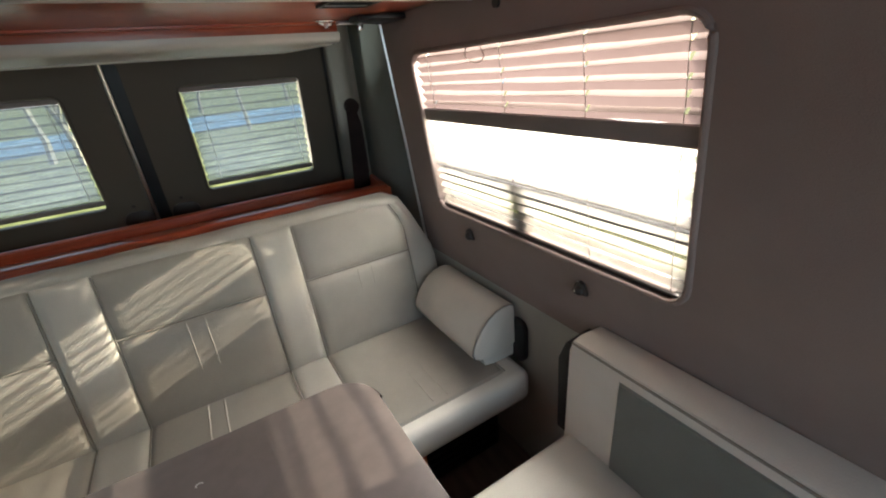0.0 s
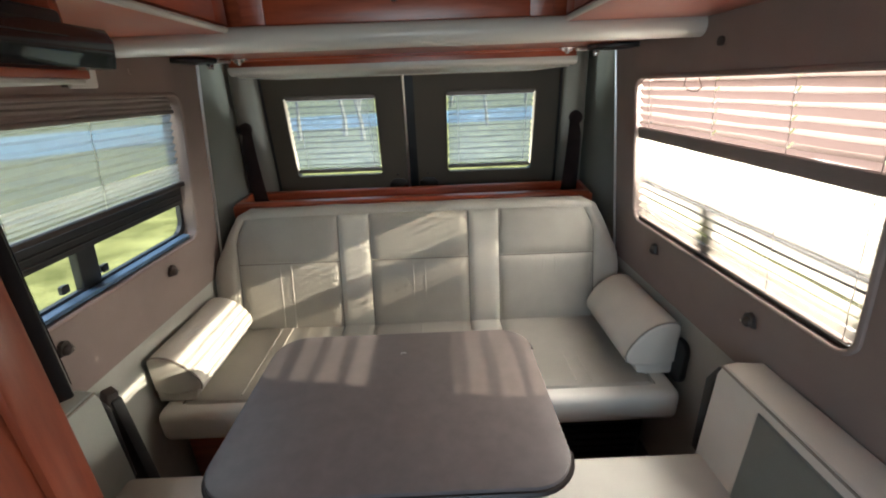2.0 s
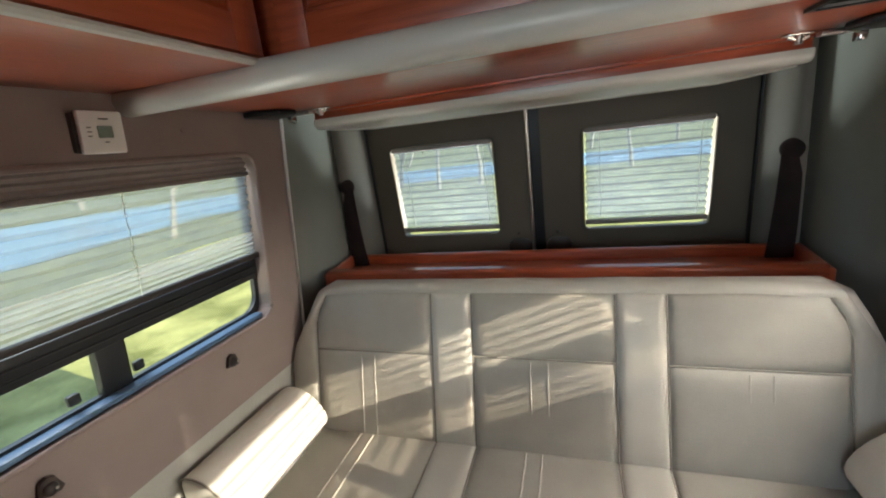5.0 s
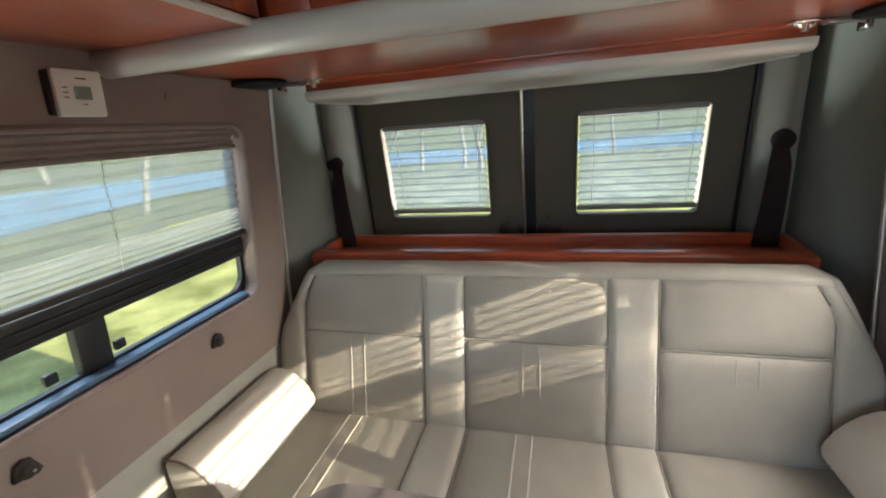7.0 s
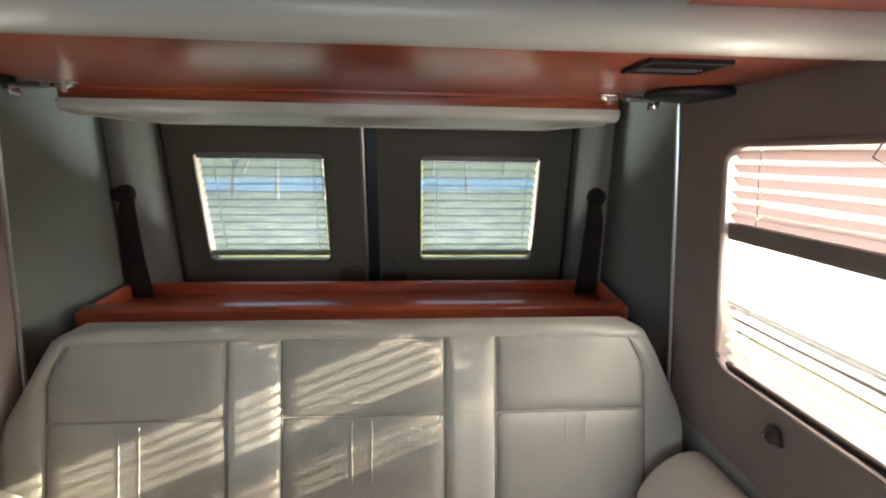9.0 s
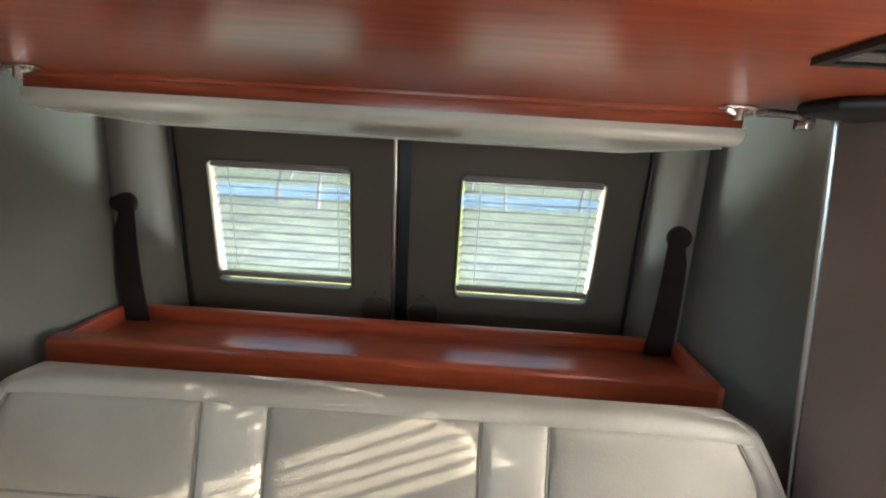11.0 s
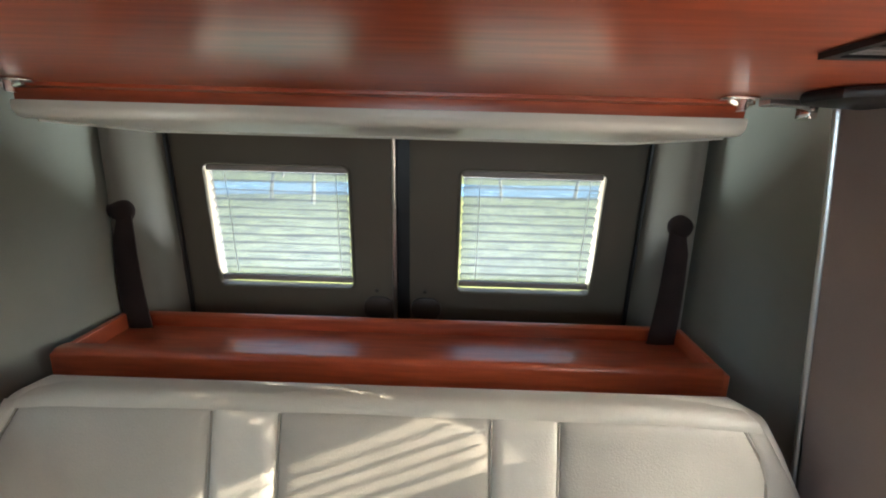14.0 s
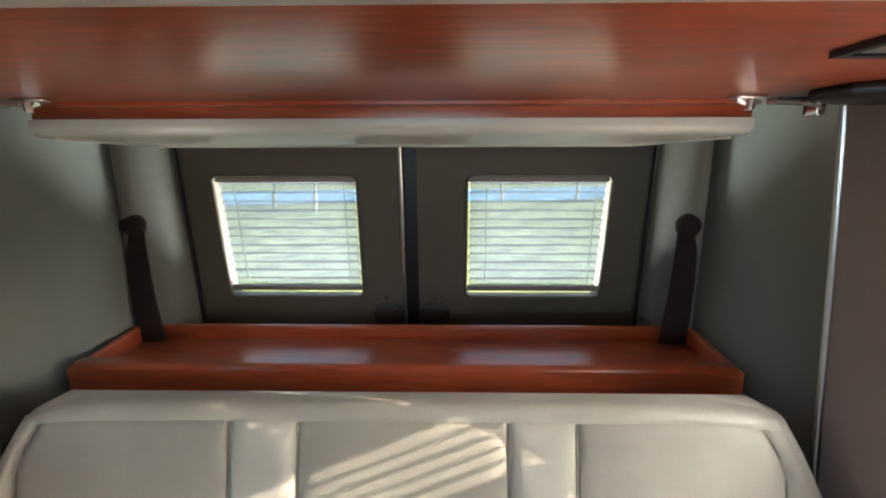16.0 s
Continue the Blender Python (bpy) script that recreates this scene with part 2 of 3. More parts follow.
def square(u0, u1, v0, v1, seg=6):
    """A rectangle's outline with as many points as rounded() gives."""
    out = []
    n = seg + 1
    cu, cv = (u0 + u1) / 2, (v0 + v1) / 2
    for (ax, ay), (bx, by), (cx, cy) in (((u1, cv), (u1, v1), (cu, v1)), ((cu, v1), (u0, v1), (u0, cv)), ((u0, cv), (u0, v0), (cu, v0)), ((cu, v0), (u1, v0), (u1, cv))):
        for k in range(n):
            f = (k + 0.5) / n
            out.append((ax + (bx - ax) * 2 * f, ay + (by - ay) * 2 * f) if f < 0.5 else (bx + (cx - bx) * (2 * f - 1), by + (cy - by) * (2 * f - 1)))
    i = n // 2
    for q in range(4):
        out[q * n + i] = ((u1, v1), (u0, v1), (u0, v0), (u1, v0))[q]
    return out


# ---- the shell ----
LEAN = 0.12


def wall_x(side, z, off=0.0):
    return side * (0.86 - LEAN * (z - 0.86) + off)


def on_wall(side, off=0.0):
    return lambda y, z: (wall_x(side, z, off), y, z)


WIN_Y0, WIN_Y1, WIN_Z0, WIN_Z1 = 0.752, 1.655, 0.925, 1.432
for side, tag in ((-1, "wall_left"), (1, "wall_right")):
    hole = rounded(WIN_Y0, WIN_Y1, WIN_Z0, WIN_Z1, 0.045)
    w = link(tag, holed(square(0.3, 1.8 if side < 0 else 1.828, 0.70, 1.9), hole, on_wall(side), (side * 0.045, 0, 0)), M_WALL, smooth=False)
    tagged(w, "taupe fabric-covered van side wall with a window opening", "wall", kind="structure")
    # rounded lip round the opening
    lip = rounded(WIN_Y0 - 0.004, WIN_Y1 + 0.004, WIN_Z0 - 0.004, WIN_Z1 + 0.004, 0.048)
    lip.append(lip[0])
    part("trim", tube([(wall_x(side, z, -0.001), y, z) for y, z in lip], 0.007, 8, False), M_WALL, w)
    f = link(tag + "_front", prism([(wall_x(side, z), -1.6, z) for z in (0.7, 1.9)] + [(wall_x(side, z), 0.3, z) for z in (1.9, 0.7)], (side * 0.07, 0, 0)), M_WALL)
    tagged(f, "plain taupe fabric van side wall", "wall", kind="structure")
    lo = link(tag + "_lower", prism([(side * 0.905, -1.6, 0), (side * 0.905, 2.6, 0), (side * 0.885, 2.6, 0.699), (side * 0.885, -1.6, 0.699)], (side * 0.06, 0, 0)), M_LOWER)
    tagged(lo, "pale grey vinyl lower van wall panel", "wall", kind="structure")
    re = link(tag + "_rear", prism([(side * 0.90 - 0.018, 1.78, 0.699), (side * 0.90 - 0.018, 2.62, 0.699), (side * 0.865 - 0.018, 2.62, 1.9), (side * 0.865 - 0.018, 1.78, 1.9)], (side * 0.014, 0, 0)), M_REARSIDE)
    tagged(re, "grey-green cloth side panel by the rear doors", "wall", kind="structure")
    st = link("trim", tube([(wall_x(side, z, -0.004), (1.803 if side < 0 else 1.832) + 0.01 * math.sin(3 * z), z) for z in np.linspace(0.72, 1.55, 14)], 0.0055, 8), M_ALU)
    tagged(st, "bright aluminium edging strip on the wall panel", "trim", kind="structure")

tagged(link("floor", box(-1.0, 1.0, -1.6, 2.7, -0.05, 0.0), M_FLOOR), "dark grey wood-look vinyl van floor", "floor", kind="structure")
tagged(link("ceiling", box(-1.0, 1.0, -1.6, 2.7, 1.9, 1.95), M_CEIL), "cream van ceiling lining", "ceiling", kind="structure")
front = holed(square(-1.0, 1.0, 0.0, 1.9), rounded(-0.85, 0.85, 0.9, 1.72, 0.1), lambda u, v: (u, -1.6, v), (0, -0.06, 0))
tagged(link("wall_front", front, M_WALL, smooth=False), "taupe cab end wall with a wide window opening", "wall", kind="structure")


# rear doors: leaning panels with window openings
def door_y(z, off=0.0):
    return 2.45 - 0.12 * (z - 1.38) + off


def on_door(off=0.0):
    return lambda x, z: (x, door_y(z, off), z)


REAR = ((-0.83, -0.074, -0.702, -0.228, "door_1"), (-0.02, 0.775, 0.155, 0.622, "door_2"))
RZ0, RZ1 = 0.978, 1.405
for x0, x1, wx0, wx1, name in REAR:
    d = link(name, holed(square(x0, x1, 0.3, 1.88), rounded(wx0 - 0.006, wx1 + 0.006, RZ0 - 0.006, RZ1, 0.022), on_door(), (0, 0.055, 0)), M_DOOR, smooth=False)
    tagged(d, "olive-brown vinyl rear van door, closed, with a shaded window", "door", kind="structure")
    rim = rounded(wx0 - 0.008, wx1 + 0.008, RZ0 - 0.008, RZ1 + 0.002, 0.024)
    rim.append(rim[0])
    part("trim", tube([on_door(-0.001)(*p) for p in rim], 0.006, 6, False), M_DOOR, d)
    part("pane", prism([on_door(0.05)(x, z) for x, z in ((wx0 - 0.02, RZ0 - 0.02), (wx1 + 0.02, RZ0 - 0.02), (wx1 + 0.02, RZ1 + 0.02), (wx0 - 0.02, RZ1 + 0.02))], (0, 0.004, 0)), M_GLASS, d).visible_shadow = False
    hx = x1 - 0.06 if name == "door_1" else x0 + 0.06
    part("latch_cover", prism([on_door(-0.012)(hx + u, 0.9 + v) for u, v in rounded(-0.055, 0.055, -0.045, 0.045, 0.04, 4)], (0, 0.03, 0), 0.006), M_BROWNP, d, "dark oval latch cover")
    part("screw", prism([on_door(-0.004)(hx - 0.005 + 0.007 * math.cos(a), 0.968 + 0.007 * math.sin(a)) for a in np.linspace(0, 5.6, 9)], (0, 0.006, 0)), M_BROWNP, d)
tagged(link("door_edge", tube([on_door(-0.004)(-0.072, z) for z in np.linspace(0.35, 1.88, 6)], 0.007, 8), M_ALU), "bright metal edge strip of the rear door", "trim", kind="structure")
tagged(link("door_seal", prism([on_door(0.03)(x, z) for x, z in ((-0.08, 0.3), (-0.012, 0.3), (-0.012, 1.88), (-0.08, 1.88))], (0, 0.03, 0)), M_BLACK), "black rubber seal between the rear doors", "trim", kind="structure")
for side, xa, xb in ((-1, -0.908, -0.835), (1, 0.78, 0.852)):
    inner, outer = (xb, xa) if side < 0 else (xa, xb)
    pl = []
    for k in range(9):
        a = k / 8
        pl.append((outer + (inner - outer) * a, 2.30 + 0.10 * a ** 2.5, 0.3))
    pl += [(inner, 2.56, 0.3), (outer, 2.56, 0.3)]
    tagged(link("pillar", prism(pl, (side * -0.035, -0.06, 1.58)), M_PILLAR), "beige moulded pillar beside the rear door", "pillar", kind="structure")
    tagged(link("door_seal", tube([(inner - side * 0.012 - side * 0.02 * (z - 0.9), door_y(z, -0.012), z) for z in (0.35, 1.1, 1.88)], 0.011, 8), M_BLACK), "black rubber door seal along the pillar", "trim", kind="structure")
    tagged(link("wall_rear", box(min(outer, outer + side * 0.1), max(outer, outer + side * 0.1), 2.5, 2.62, 0, 1.9), M_DOOR), "dark rear corner of the van body", "wall", kind="structure")
tagged(link("wall_rear_base", box(-0.95, 0.95, 2.56, 2.62, 0, 0.45), M_DOOR), "dark lower rear van wall", "wall", kind="structure")


# seat belts on the rear pillars
def seat_belt(side):
    x = -0.868 if side < 0 else 0.80
    t = thing("seat_belt", "dark brown seat belt hanging from its pillar guide", "seat belt", "seat belts")
    g = bmesh.new()
    bmesh.ops.create_uvsphere(g, u_segments=14, v_segments=10, radius=1)
    for v in g.verts:
        v.co = Vector((x + 0.04 * v.co.x, 2.283 + 0.026 * v.co.y, 1.266 + (0.034 if v.co.z > 0 else 0.042) * v.co.z))
    part("belt_guide", g, M_BELT, t, "dark rounded plastic belt guide")
    w = bmesh.new()
    rows = []
    for k in range(13):
        f = k / 12
        z = 1.25 - 0.36 * f
        wd = 0.03 + 0.012 * f
        cx = x - side * 0.012 * f - side * 0.006
        rows.append([w.verts.new((cx + s * wd, 2.272 - 0.01 * math.sin(f * 3) + o, z)) for s, o in ((-1, 0), (-0.3, -0.006), (0.4, -0.004), (1, 0), (1, 0.005), (-1, 0.005))])
    for A, B in zip(rows, rows[1:]):
        for k in range(6):
            w.faces.new((A[k], A[(k + 1) % 6], B[(k + 1) % 6], B[k]))
    part("webbing", w, M_BELT, t)


seat_belt(-1)
seat_belt(1)


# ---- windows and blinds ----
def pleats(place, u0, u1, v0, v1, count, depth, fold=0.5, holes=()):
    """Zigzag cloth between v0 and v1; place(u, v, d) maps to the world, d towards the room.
    Faces alternate two materials, whose colours can carry the folds' light and shade; holes gives the cords' places,
    where each fold is punched."""
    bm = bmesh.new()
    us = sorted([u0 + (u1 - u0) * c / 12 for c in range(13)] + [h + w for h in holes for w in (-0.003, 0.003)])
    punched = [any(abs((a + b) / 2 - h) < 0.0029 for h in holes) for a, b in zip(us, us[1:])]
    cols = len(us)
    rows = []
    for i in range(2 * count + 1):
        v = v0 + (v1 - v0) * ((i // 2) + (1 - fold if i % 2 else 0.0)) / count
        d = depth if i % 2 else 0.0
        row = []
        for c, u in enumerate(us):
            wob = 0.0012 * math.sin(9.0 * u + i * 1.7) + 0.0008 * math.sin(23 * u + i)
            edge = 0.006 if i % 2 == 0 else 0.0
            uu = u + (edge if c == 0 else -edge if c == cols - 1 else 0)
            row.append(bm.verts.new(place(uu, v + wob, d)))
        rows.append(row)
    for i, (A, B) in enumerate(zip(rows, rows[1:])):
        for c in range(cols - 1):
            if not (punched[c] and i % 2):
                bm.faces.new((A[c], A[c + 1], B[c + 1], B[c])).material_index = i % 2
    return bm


def side_window(side):
    left = side < 0
    name = "window_1" if left else "window_2"
    w = thing(name, "van side window with black sliding frame and pleated blind", "window", kind="structure")
    fr = holed(square(WIN_Y0 - 0.05, WIN_Y1 + 0.05, WIN_Z0 - 0.05, WIN_Z1 + 0.05), rounded(WIN_Y0 + 0.02, WIN_Y1 - 0.012, WIN_Z0 + 0.022, WIN_Z1 + 0.012, 0.05), on_wall(side, 0.046), (side * 0.016, 0, 0))
    part("window_frame", fr, M_FRAME, w, smooth=False)
    zb0, zb1 = (1.052, 1.115) if left else (1.035, 1.10)
    part("transom", prism([on_wall(side, 0.038)(y, z) for y, z in ((WIN_Y0, zb0), (WIN_Y1, zb0), (WIN_Y1, zb1), (WIN_Y0, zb1))], (side * 0.03, 0, 0), 0.004), M_FRAME, w)
    for zz in (zb0 + 0.018, zb0 + 0.04):
        part("transom_rib", tube([on_wall(side, 0.0385)(y, zz) for y in (WIN_Y0 + 0.01, WIN_Y1 - 0.01)], 0.004, 6), M_FRAME, w)
    my = 1.16 if left else 1.21
    part("mullion", prism([on_wall(side, 0.043)(y, z) for y, z in ((my, WIN_Z0), (my + 0.065, WIN_Z0), (my + 0.065, zb0), (my, zb0))], (side * 0.025, 0, 0), 0.003), M_FRAME, w)
    for a, b, c, d in ((WIN_Y0, my, WIN_Z0, zb0), (my + 0.06, WIN_Y1, WIN_Z0, zb0), (WIN_Y0, WIN_Y1, zb1, WIN_Z1)):
        part("pane", prism([on_wall(side, 0.056)(y, z) for y, z in ((a - 0.01, c - 0.01), (b + 0.01, c - 0.01), (b + 0.01, d + 0.01), (a - 0.01, d + 0.01))], (side * 0.004, 0, 0)), M_GLASS, w).visible_shadow = False
    part("window_sill", prism([on_wall(side, 0.012)(y, z) for y, z in ((WIN_Y0 + 0.03, WIN_Z0 + 0.003), (WIN_Y1 - 0.03, WIN_Z0 + 0.003), (WIN_Y1 - 0.03, WIN_Z0 + 0.016), (WIN_Y0 + 0.03, WIN_Z0 + 0.016))], (side * 0.032, 0, 0), 0.003), M_BLUESILL if left else M_WALL, w)
    # added sheet that dims the sun and the view through the lower panes
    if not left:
        part("dimming_sheet", prism([on_wall(side, 0.050)(y, z) for y, z in ((WIN_Y0, WIN_Z0), (WIN_Y1, WIN_Z0), (WIN_Y1, zb0 + 0.01), (WIN_Y0, zb0 + 0.01))], (side * 0.002, 0, 0)), M_DIM_SHEET, w, "added grey see-through sheet that dims the lower panes")
    if left:
        for y in (1.105, 1.245):
            part("slider_latch", prism([on_wall(side, 0.043)(y + u, 0.972 + v) for u, v in rounded(-0.012, 0.012, -0.012, 0.012, 0.004, 2)], (side * 0.012, 0, 0), 0.002), M_FRAME, w)


side_window(-1)
side_window(1)


def wall_place(side, base):
    return lambda u, v, d: (wall_x(side, v, base - d), u, v)


def rail(side, z0, z1, y0, y1, base, depth, parent, name="rail", m=None):
    return part(name, prism([on_wall(side, base)(y, z) for y, z in ((y0, z0), (y1, z0), (y1, z1), (y0, z1))], (side * depth, 0, 0), 0.005), m or M_RAIL, parent)


def cords(side, z0, z1, ys, base, parent, m=None):
    for y in ys:
        part("cord", tube([on_wall(side, base)(y + 0.0012 * math.sin(70 * z), z) for z in np.linspace(z0, z1, 14)], 0.0009, 5), m or M_TRIM, parent)


bl = thing("pleated_blind", "white sheer pleated blind, lowered halfway over the window", "blind")
part("valance", pleats(wall_place(-1, 0.03), WIN_Y0 + 0.004, WIN_Y1 - 0.006, 1.386, 1.4318, 3, 0.008), [M_VALANCE, M_VALANCE], bl, "folded taupe cloth stack")
rail(-1, 1.374, 1.387, WIN_Y0 + 0.004, WIN_Y1 - 0.006, 0.018, 0.022, bl, "top_rail")
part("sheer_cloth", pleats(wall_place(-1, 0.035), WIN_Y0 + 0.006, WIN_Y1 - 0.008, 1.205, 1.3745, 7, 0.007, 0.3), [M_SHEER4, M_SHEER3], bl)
part("gathered_cloth", pleats(wall_place(-1, 0.033), WIN_Y0 + 0.006, WIN_Y1 - 0.008, 1.137, 1.205, 5, 0.006, 0.3), [M_GATHER, M_GATHER], bl, "gathered grey-white folds")
rail(-1, 1.121, 1.138, WIN_Y0 + 0.004, WIN_Y1 - 0.006, 0.016, 0.026, bl, "bottom_rail", M_BROWNP)
cords(-1, 1.137, 1.375, (0.98, 1.27), 0.022, bl)

br = thing("pleated_blind", "rose-beige upper and sheer white lower pleated blind, fully lowered", "blind")
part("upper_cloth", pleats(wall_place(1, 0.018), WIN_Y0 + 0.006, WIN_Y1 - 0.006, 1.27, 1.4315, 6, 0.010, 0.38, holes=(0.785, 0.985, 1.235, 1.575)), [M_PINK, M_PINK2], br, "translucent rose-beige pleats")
rail(1, 1.232, 1.271, WIN_Y0 + 0.004, WIN_Y1 - 0.005, 0.004, 0.026, br, "middle_rail")
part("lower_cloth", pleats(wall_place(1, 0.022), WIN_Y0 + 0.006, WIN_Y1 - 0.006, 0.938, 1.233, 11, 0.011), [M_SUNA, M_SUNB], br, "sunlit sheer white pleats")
rail(1, 0.928, 0.939, WIN_Y0 + 0.004, WIN_Y1 - 0.005, 0.008, 0.02, br, "bottom_rail", M_BROWNP)
cords(1, 0.94, 1.42, (0.785, 0.985, 1.235, 1.575), 0.006, br, M_RAIL)
loop = [(wall_x(1, z, 0.003), y, z) for y, z in ((1.30, 1.428), (1.285, 1.405), (1.31, 1.392), (1.345, 1.396), (1.37, 1.41), (1.36, 1.43))]
part("loose_cord", tube(loop, 0.0014, 5), M_RAIL, br)

for (x0, x1, wx0, wx1, name) in REAR:
    b = thing("pleated_blind", "white sheer pleated blind almost covering a rear door window", "blind")
    pr = lambda u, v, d: (u, door_y(v, 0.022 - d), v)
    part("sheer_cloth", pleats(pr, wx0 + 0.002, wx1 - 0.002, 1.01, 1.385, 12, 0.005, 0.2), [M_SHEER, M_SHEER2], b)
    part("top_rail", prism([on_door(0.004)(x, z) for x, z in ((wx0, 1.384), (wx1, 1.384), (wx1, 1.403), (wx0, 1.403))], (0, 0.025, 0), 0.004), M_RAIL, b)
    part("bottom_rail", prism([on_door(0.006)(x, z) for x, z in ((wx0, 0.992), (wx1, 0.992), (wx1, 1.012), (wx0, 1.012))], (0, 0.022, 0), 0.004), M_RAIL, b)
    for x in (wx0 + 0.06, wx1 - 0.04):
        part("cord", tube([on_door(0.009)(x + 0.001 * math.sin(60 * z), z) for z in np.linspace(1.01, 1.38, 10)], 0.0008, 5), M_RAIL, b)


# ---- sofa ----
def back_y(z, off=0.0):
    return 1.737 + 0.232 * (z - 0.756) - off


def half(z):
    """Half the backrest's outer width at height z."""
    return 0.865 if z < 0.74 else 0.865 - (z - 0.74) * 0.55


def pillow(place, u0, u1, v0, v1, puff, nu=14, nv=10, limit=None, rim=0.03):
    """A soft panel that sinks to its seams; place(u, v, d), d the height over the base."""
    bm = bmesh.new()
    rows = []
    for j in range(nv + 1):
        t = j / nv
        t = 0.5 - 0.5 * math.cos(math.pi * t)
        v = v0 + (v1 - v0) * t
        row = []
        for i in range(nu + 1):
            s = 0.5 - 0.5 * math.cos(math.pi * i / nu)
            a, b = (u0, u1) if limit is None else limit(v)
            u = a + (b - a) * s
            du, dv = min(u - a, b - u), min(v - v0, v1 - v)
            h = 1.0
            for q in (du, dv):
                h *= min(1.0, math.sqrt(max(0.0, 1 - (1 - min(1, q / rim)) ** 2)))
            cre = 0.0005 * noise.noise(Vector((u * 9, v * 14, puff * 70)))
            row.append(bm.verts.new(place(u, v, -0.006 + (puff + 0.006) * h + cre * h)))
        rows.append(row)
    for A, B in zip(rows, rows[1:]):
        for i in range(nu):
            bm.faces.new((A[i], A[i + 1], B[i + 1], B[i]))
    bmesh.ops.solidify(bm, geom=bm.faces[:], thickness=0.004)
    return bm


on_back = lambda u, v, d: (u, back_y(v, d), v)
sofa = thing("sofa", "cream and beige leather three-seat sofa bench across the van's rear", "sofa")
outline = [(-0.865, 0.42), (0.865, 0.42), (0.85, 0.74), (0.785, 0.89), (0.755, 0.945), (0.70, 0.972), (-0.71, 0.972), (-0.765, 0.945), (-0.80, 0.89), (-0.875, 0.74)]
body = prism([(x, back_y(z, -0.004), z) for x, z in outline], (0, 0.075, 0.004), 0.03, 4)
part("backrest", body, M_LEATHER, sofa)
XS = ((-0.335, -0.76), (-0.338, -0.205), (-0.205, 0.207), (0.207, 0.337), (0.337, 0.73))
SPLIT = 0.757


def left_lim(v):
    return (-max(0.66, min(0.762, half(v) - 0.035)), -0.338)


def right_lim(v):
    return (0.337, max(0.64, min(0.735, half(v) - 0.06)))


mid_lim = lambda v: (-0.205, 0.207)
for lim in (left_lim, mid_lim, right_lim):
    part("back_cushion", pillow(on_back, 0, 0, SPLIT, 0.952, 0.012, limit=lim), M_PANEL, sofa)
    part("back_cushion", pillow(on_back, 0, 0, 0.475, SPLIT, 0.012, limit=lim), M_PANEL, sofa)
for a, b in ((-0.338, -0.205), (0.207, 0.337)):
    part("back_strip", pillow(on_back, a, b, 0.475, 0.952, 0.014, 10, 14), M_STRIP, sofa, "ivory leather stripe")
for sx in (-1, 1):
    lim = left_lim if sx < 0 else right_lim
    fn = (lambda v: (-half(v) - 0.006, left_lim(v)[0])) if sx < 0 else (lambda v: (right_lim(v)[1], half(v) - 0.02))
    part("side_wing", pillow(on_back, 0, 0, 0.475, 0.952, 0.010, 8, 14, limit=fn), M_LEATHER, sofa)
roll = bmesh.new()
rows = []
for k in range(9):
    f = k / 8
    a = f * math.pi / 2
    y = back_y(0.955) - 0.008 + 0.035 * (1 - math.cos(a)) + (0.012 * max(0, f - 0.75) / 0.25)
    z = 0.952 + 0.030 * math.sin(a)
    w = 0.725 - 0.05 * (1 - math.cos(a)) * 0.6
    rows.append([roll.verts.new((-w + 2 * w * i / 24, y, z + 0.0015 * math.sin(i * 1.3) - 0.012 * (abs(i - 12) / 12) ** 6)) for i in range(25)])
for A, B in zip(rows, rows[1:]):
    for i in range(24):
        roll.faces.new((A[i], A[i + 1], B[i + 1], B[i]))
bmesh.ops.solidify(roll, geom=roll.faces[:], thickness=0.01)
part("top_roll", roll, M_LEATHER, sofa)


def seam(pts, r=0.0022, m=None):
    part("piping", tube(pts, r, 6), m or M_PANEL, sofa)


for x, z0, z1 in ((-0.588, 0.485, 0.752), (-0.54, 0.485, 0.752), (-0.03, 0.6, 0.752), (0.02, 0.6, 0.752), (0.52, 0.68, 0.752), (0.572, 0.68, 0.752)):
    seam([(x, back_y(z, 0.0125), z) for z in np.linspace(z0, z1, 8)], 0.0018)
for lim in (left_lim, mid_lim, right_lim):
    a, b = lim(SPLIT)
    seam([(x, back_y(SPLIT, 0.0015), SPLIT) for x in np.linspace(a, b, 6)], 0.003, M_SEAM)
    for q in (0, 1):
        seam([(lim(z)[q], back_y(z, 0.0015), z) for z in np.linspace(0.48, 0.945, 10)], 0.0026, M_SEAM)
seam([(x, back_y(0.953, 0.003), 0.953) for x in np.linspace(-0.68, 0.68, 20)], 0.003, M_LEATHER)

seat = box(-0.862, 0.862, 1.185, 1.70, 0.355, 0.474, 0.03, 4)
part("seat", seat, M_LEATHER, sofa)
on_seat = lambda u, v, d: (u, v, 0.4735 + d)
for a, b in ((-0.79, -0.338), (-0.205, 0.207), (0.337, 0.79)):
    part("seat_cushion", pillow(on_seat, a, b, 1.225, 1.69, 0.014, rim=0.035), M_PANEL, sofa)
for a, b in ((-0.338, -0.205), (0.207, 0.337)):
    part("seat_strip", pillow(on_seat, a, b, 1.2, 1.69, 0.016), M_STRIP, sofa, "ivory leather stripe")
for x in (-0.60, -0.555, -0.05, -0.003, 0.53, 0.58):
    part("piping", tube([(x, y, 0.4880) for y in np.linspace(1.25, 1.42 if x > 0.3 else 1.66, 8)], 0.003, 6), M_PANEL, sofa)
for a in (-0.79, -0.338, -0.205, 0.207, 0.337, 0.79):
    part("piping", tube([(a, y, 0.476) for y in np.linspace(1.235, 1.68, 5)], 0.0026, 6), M_SEAM, sofa)
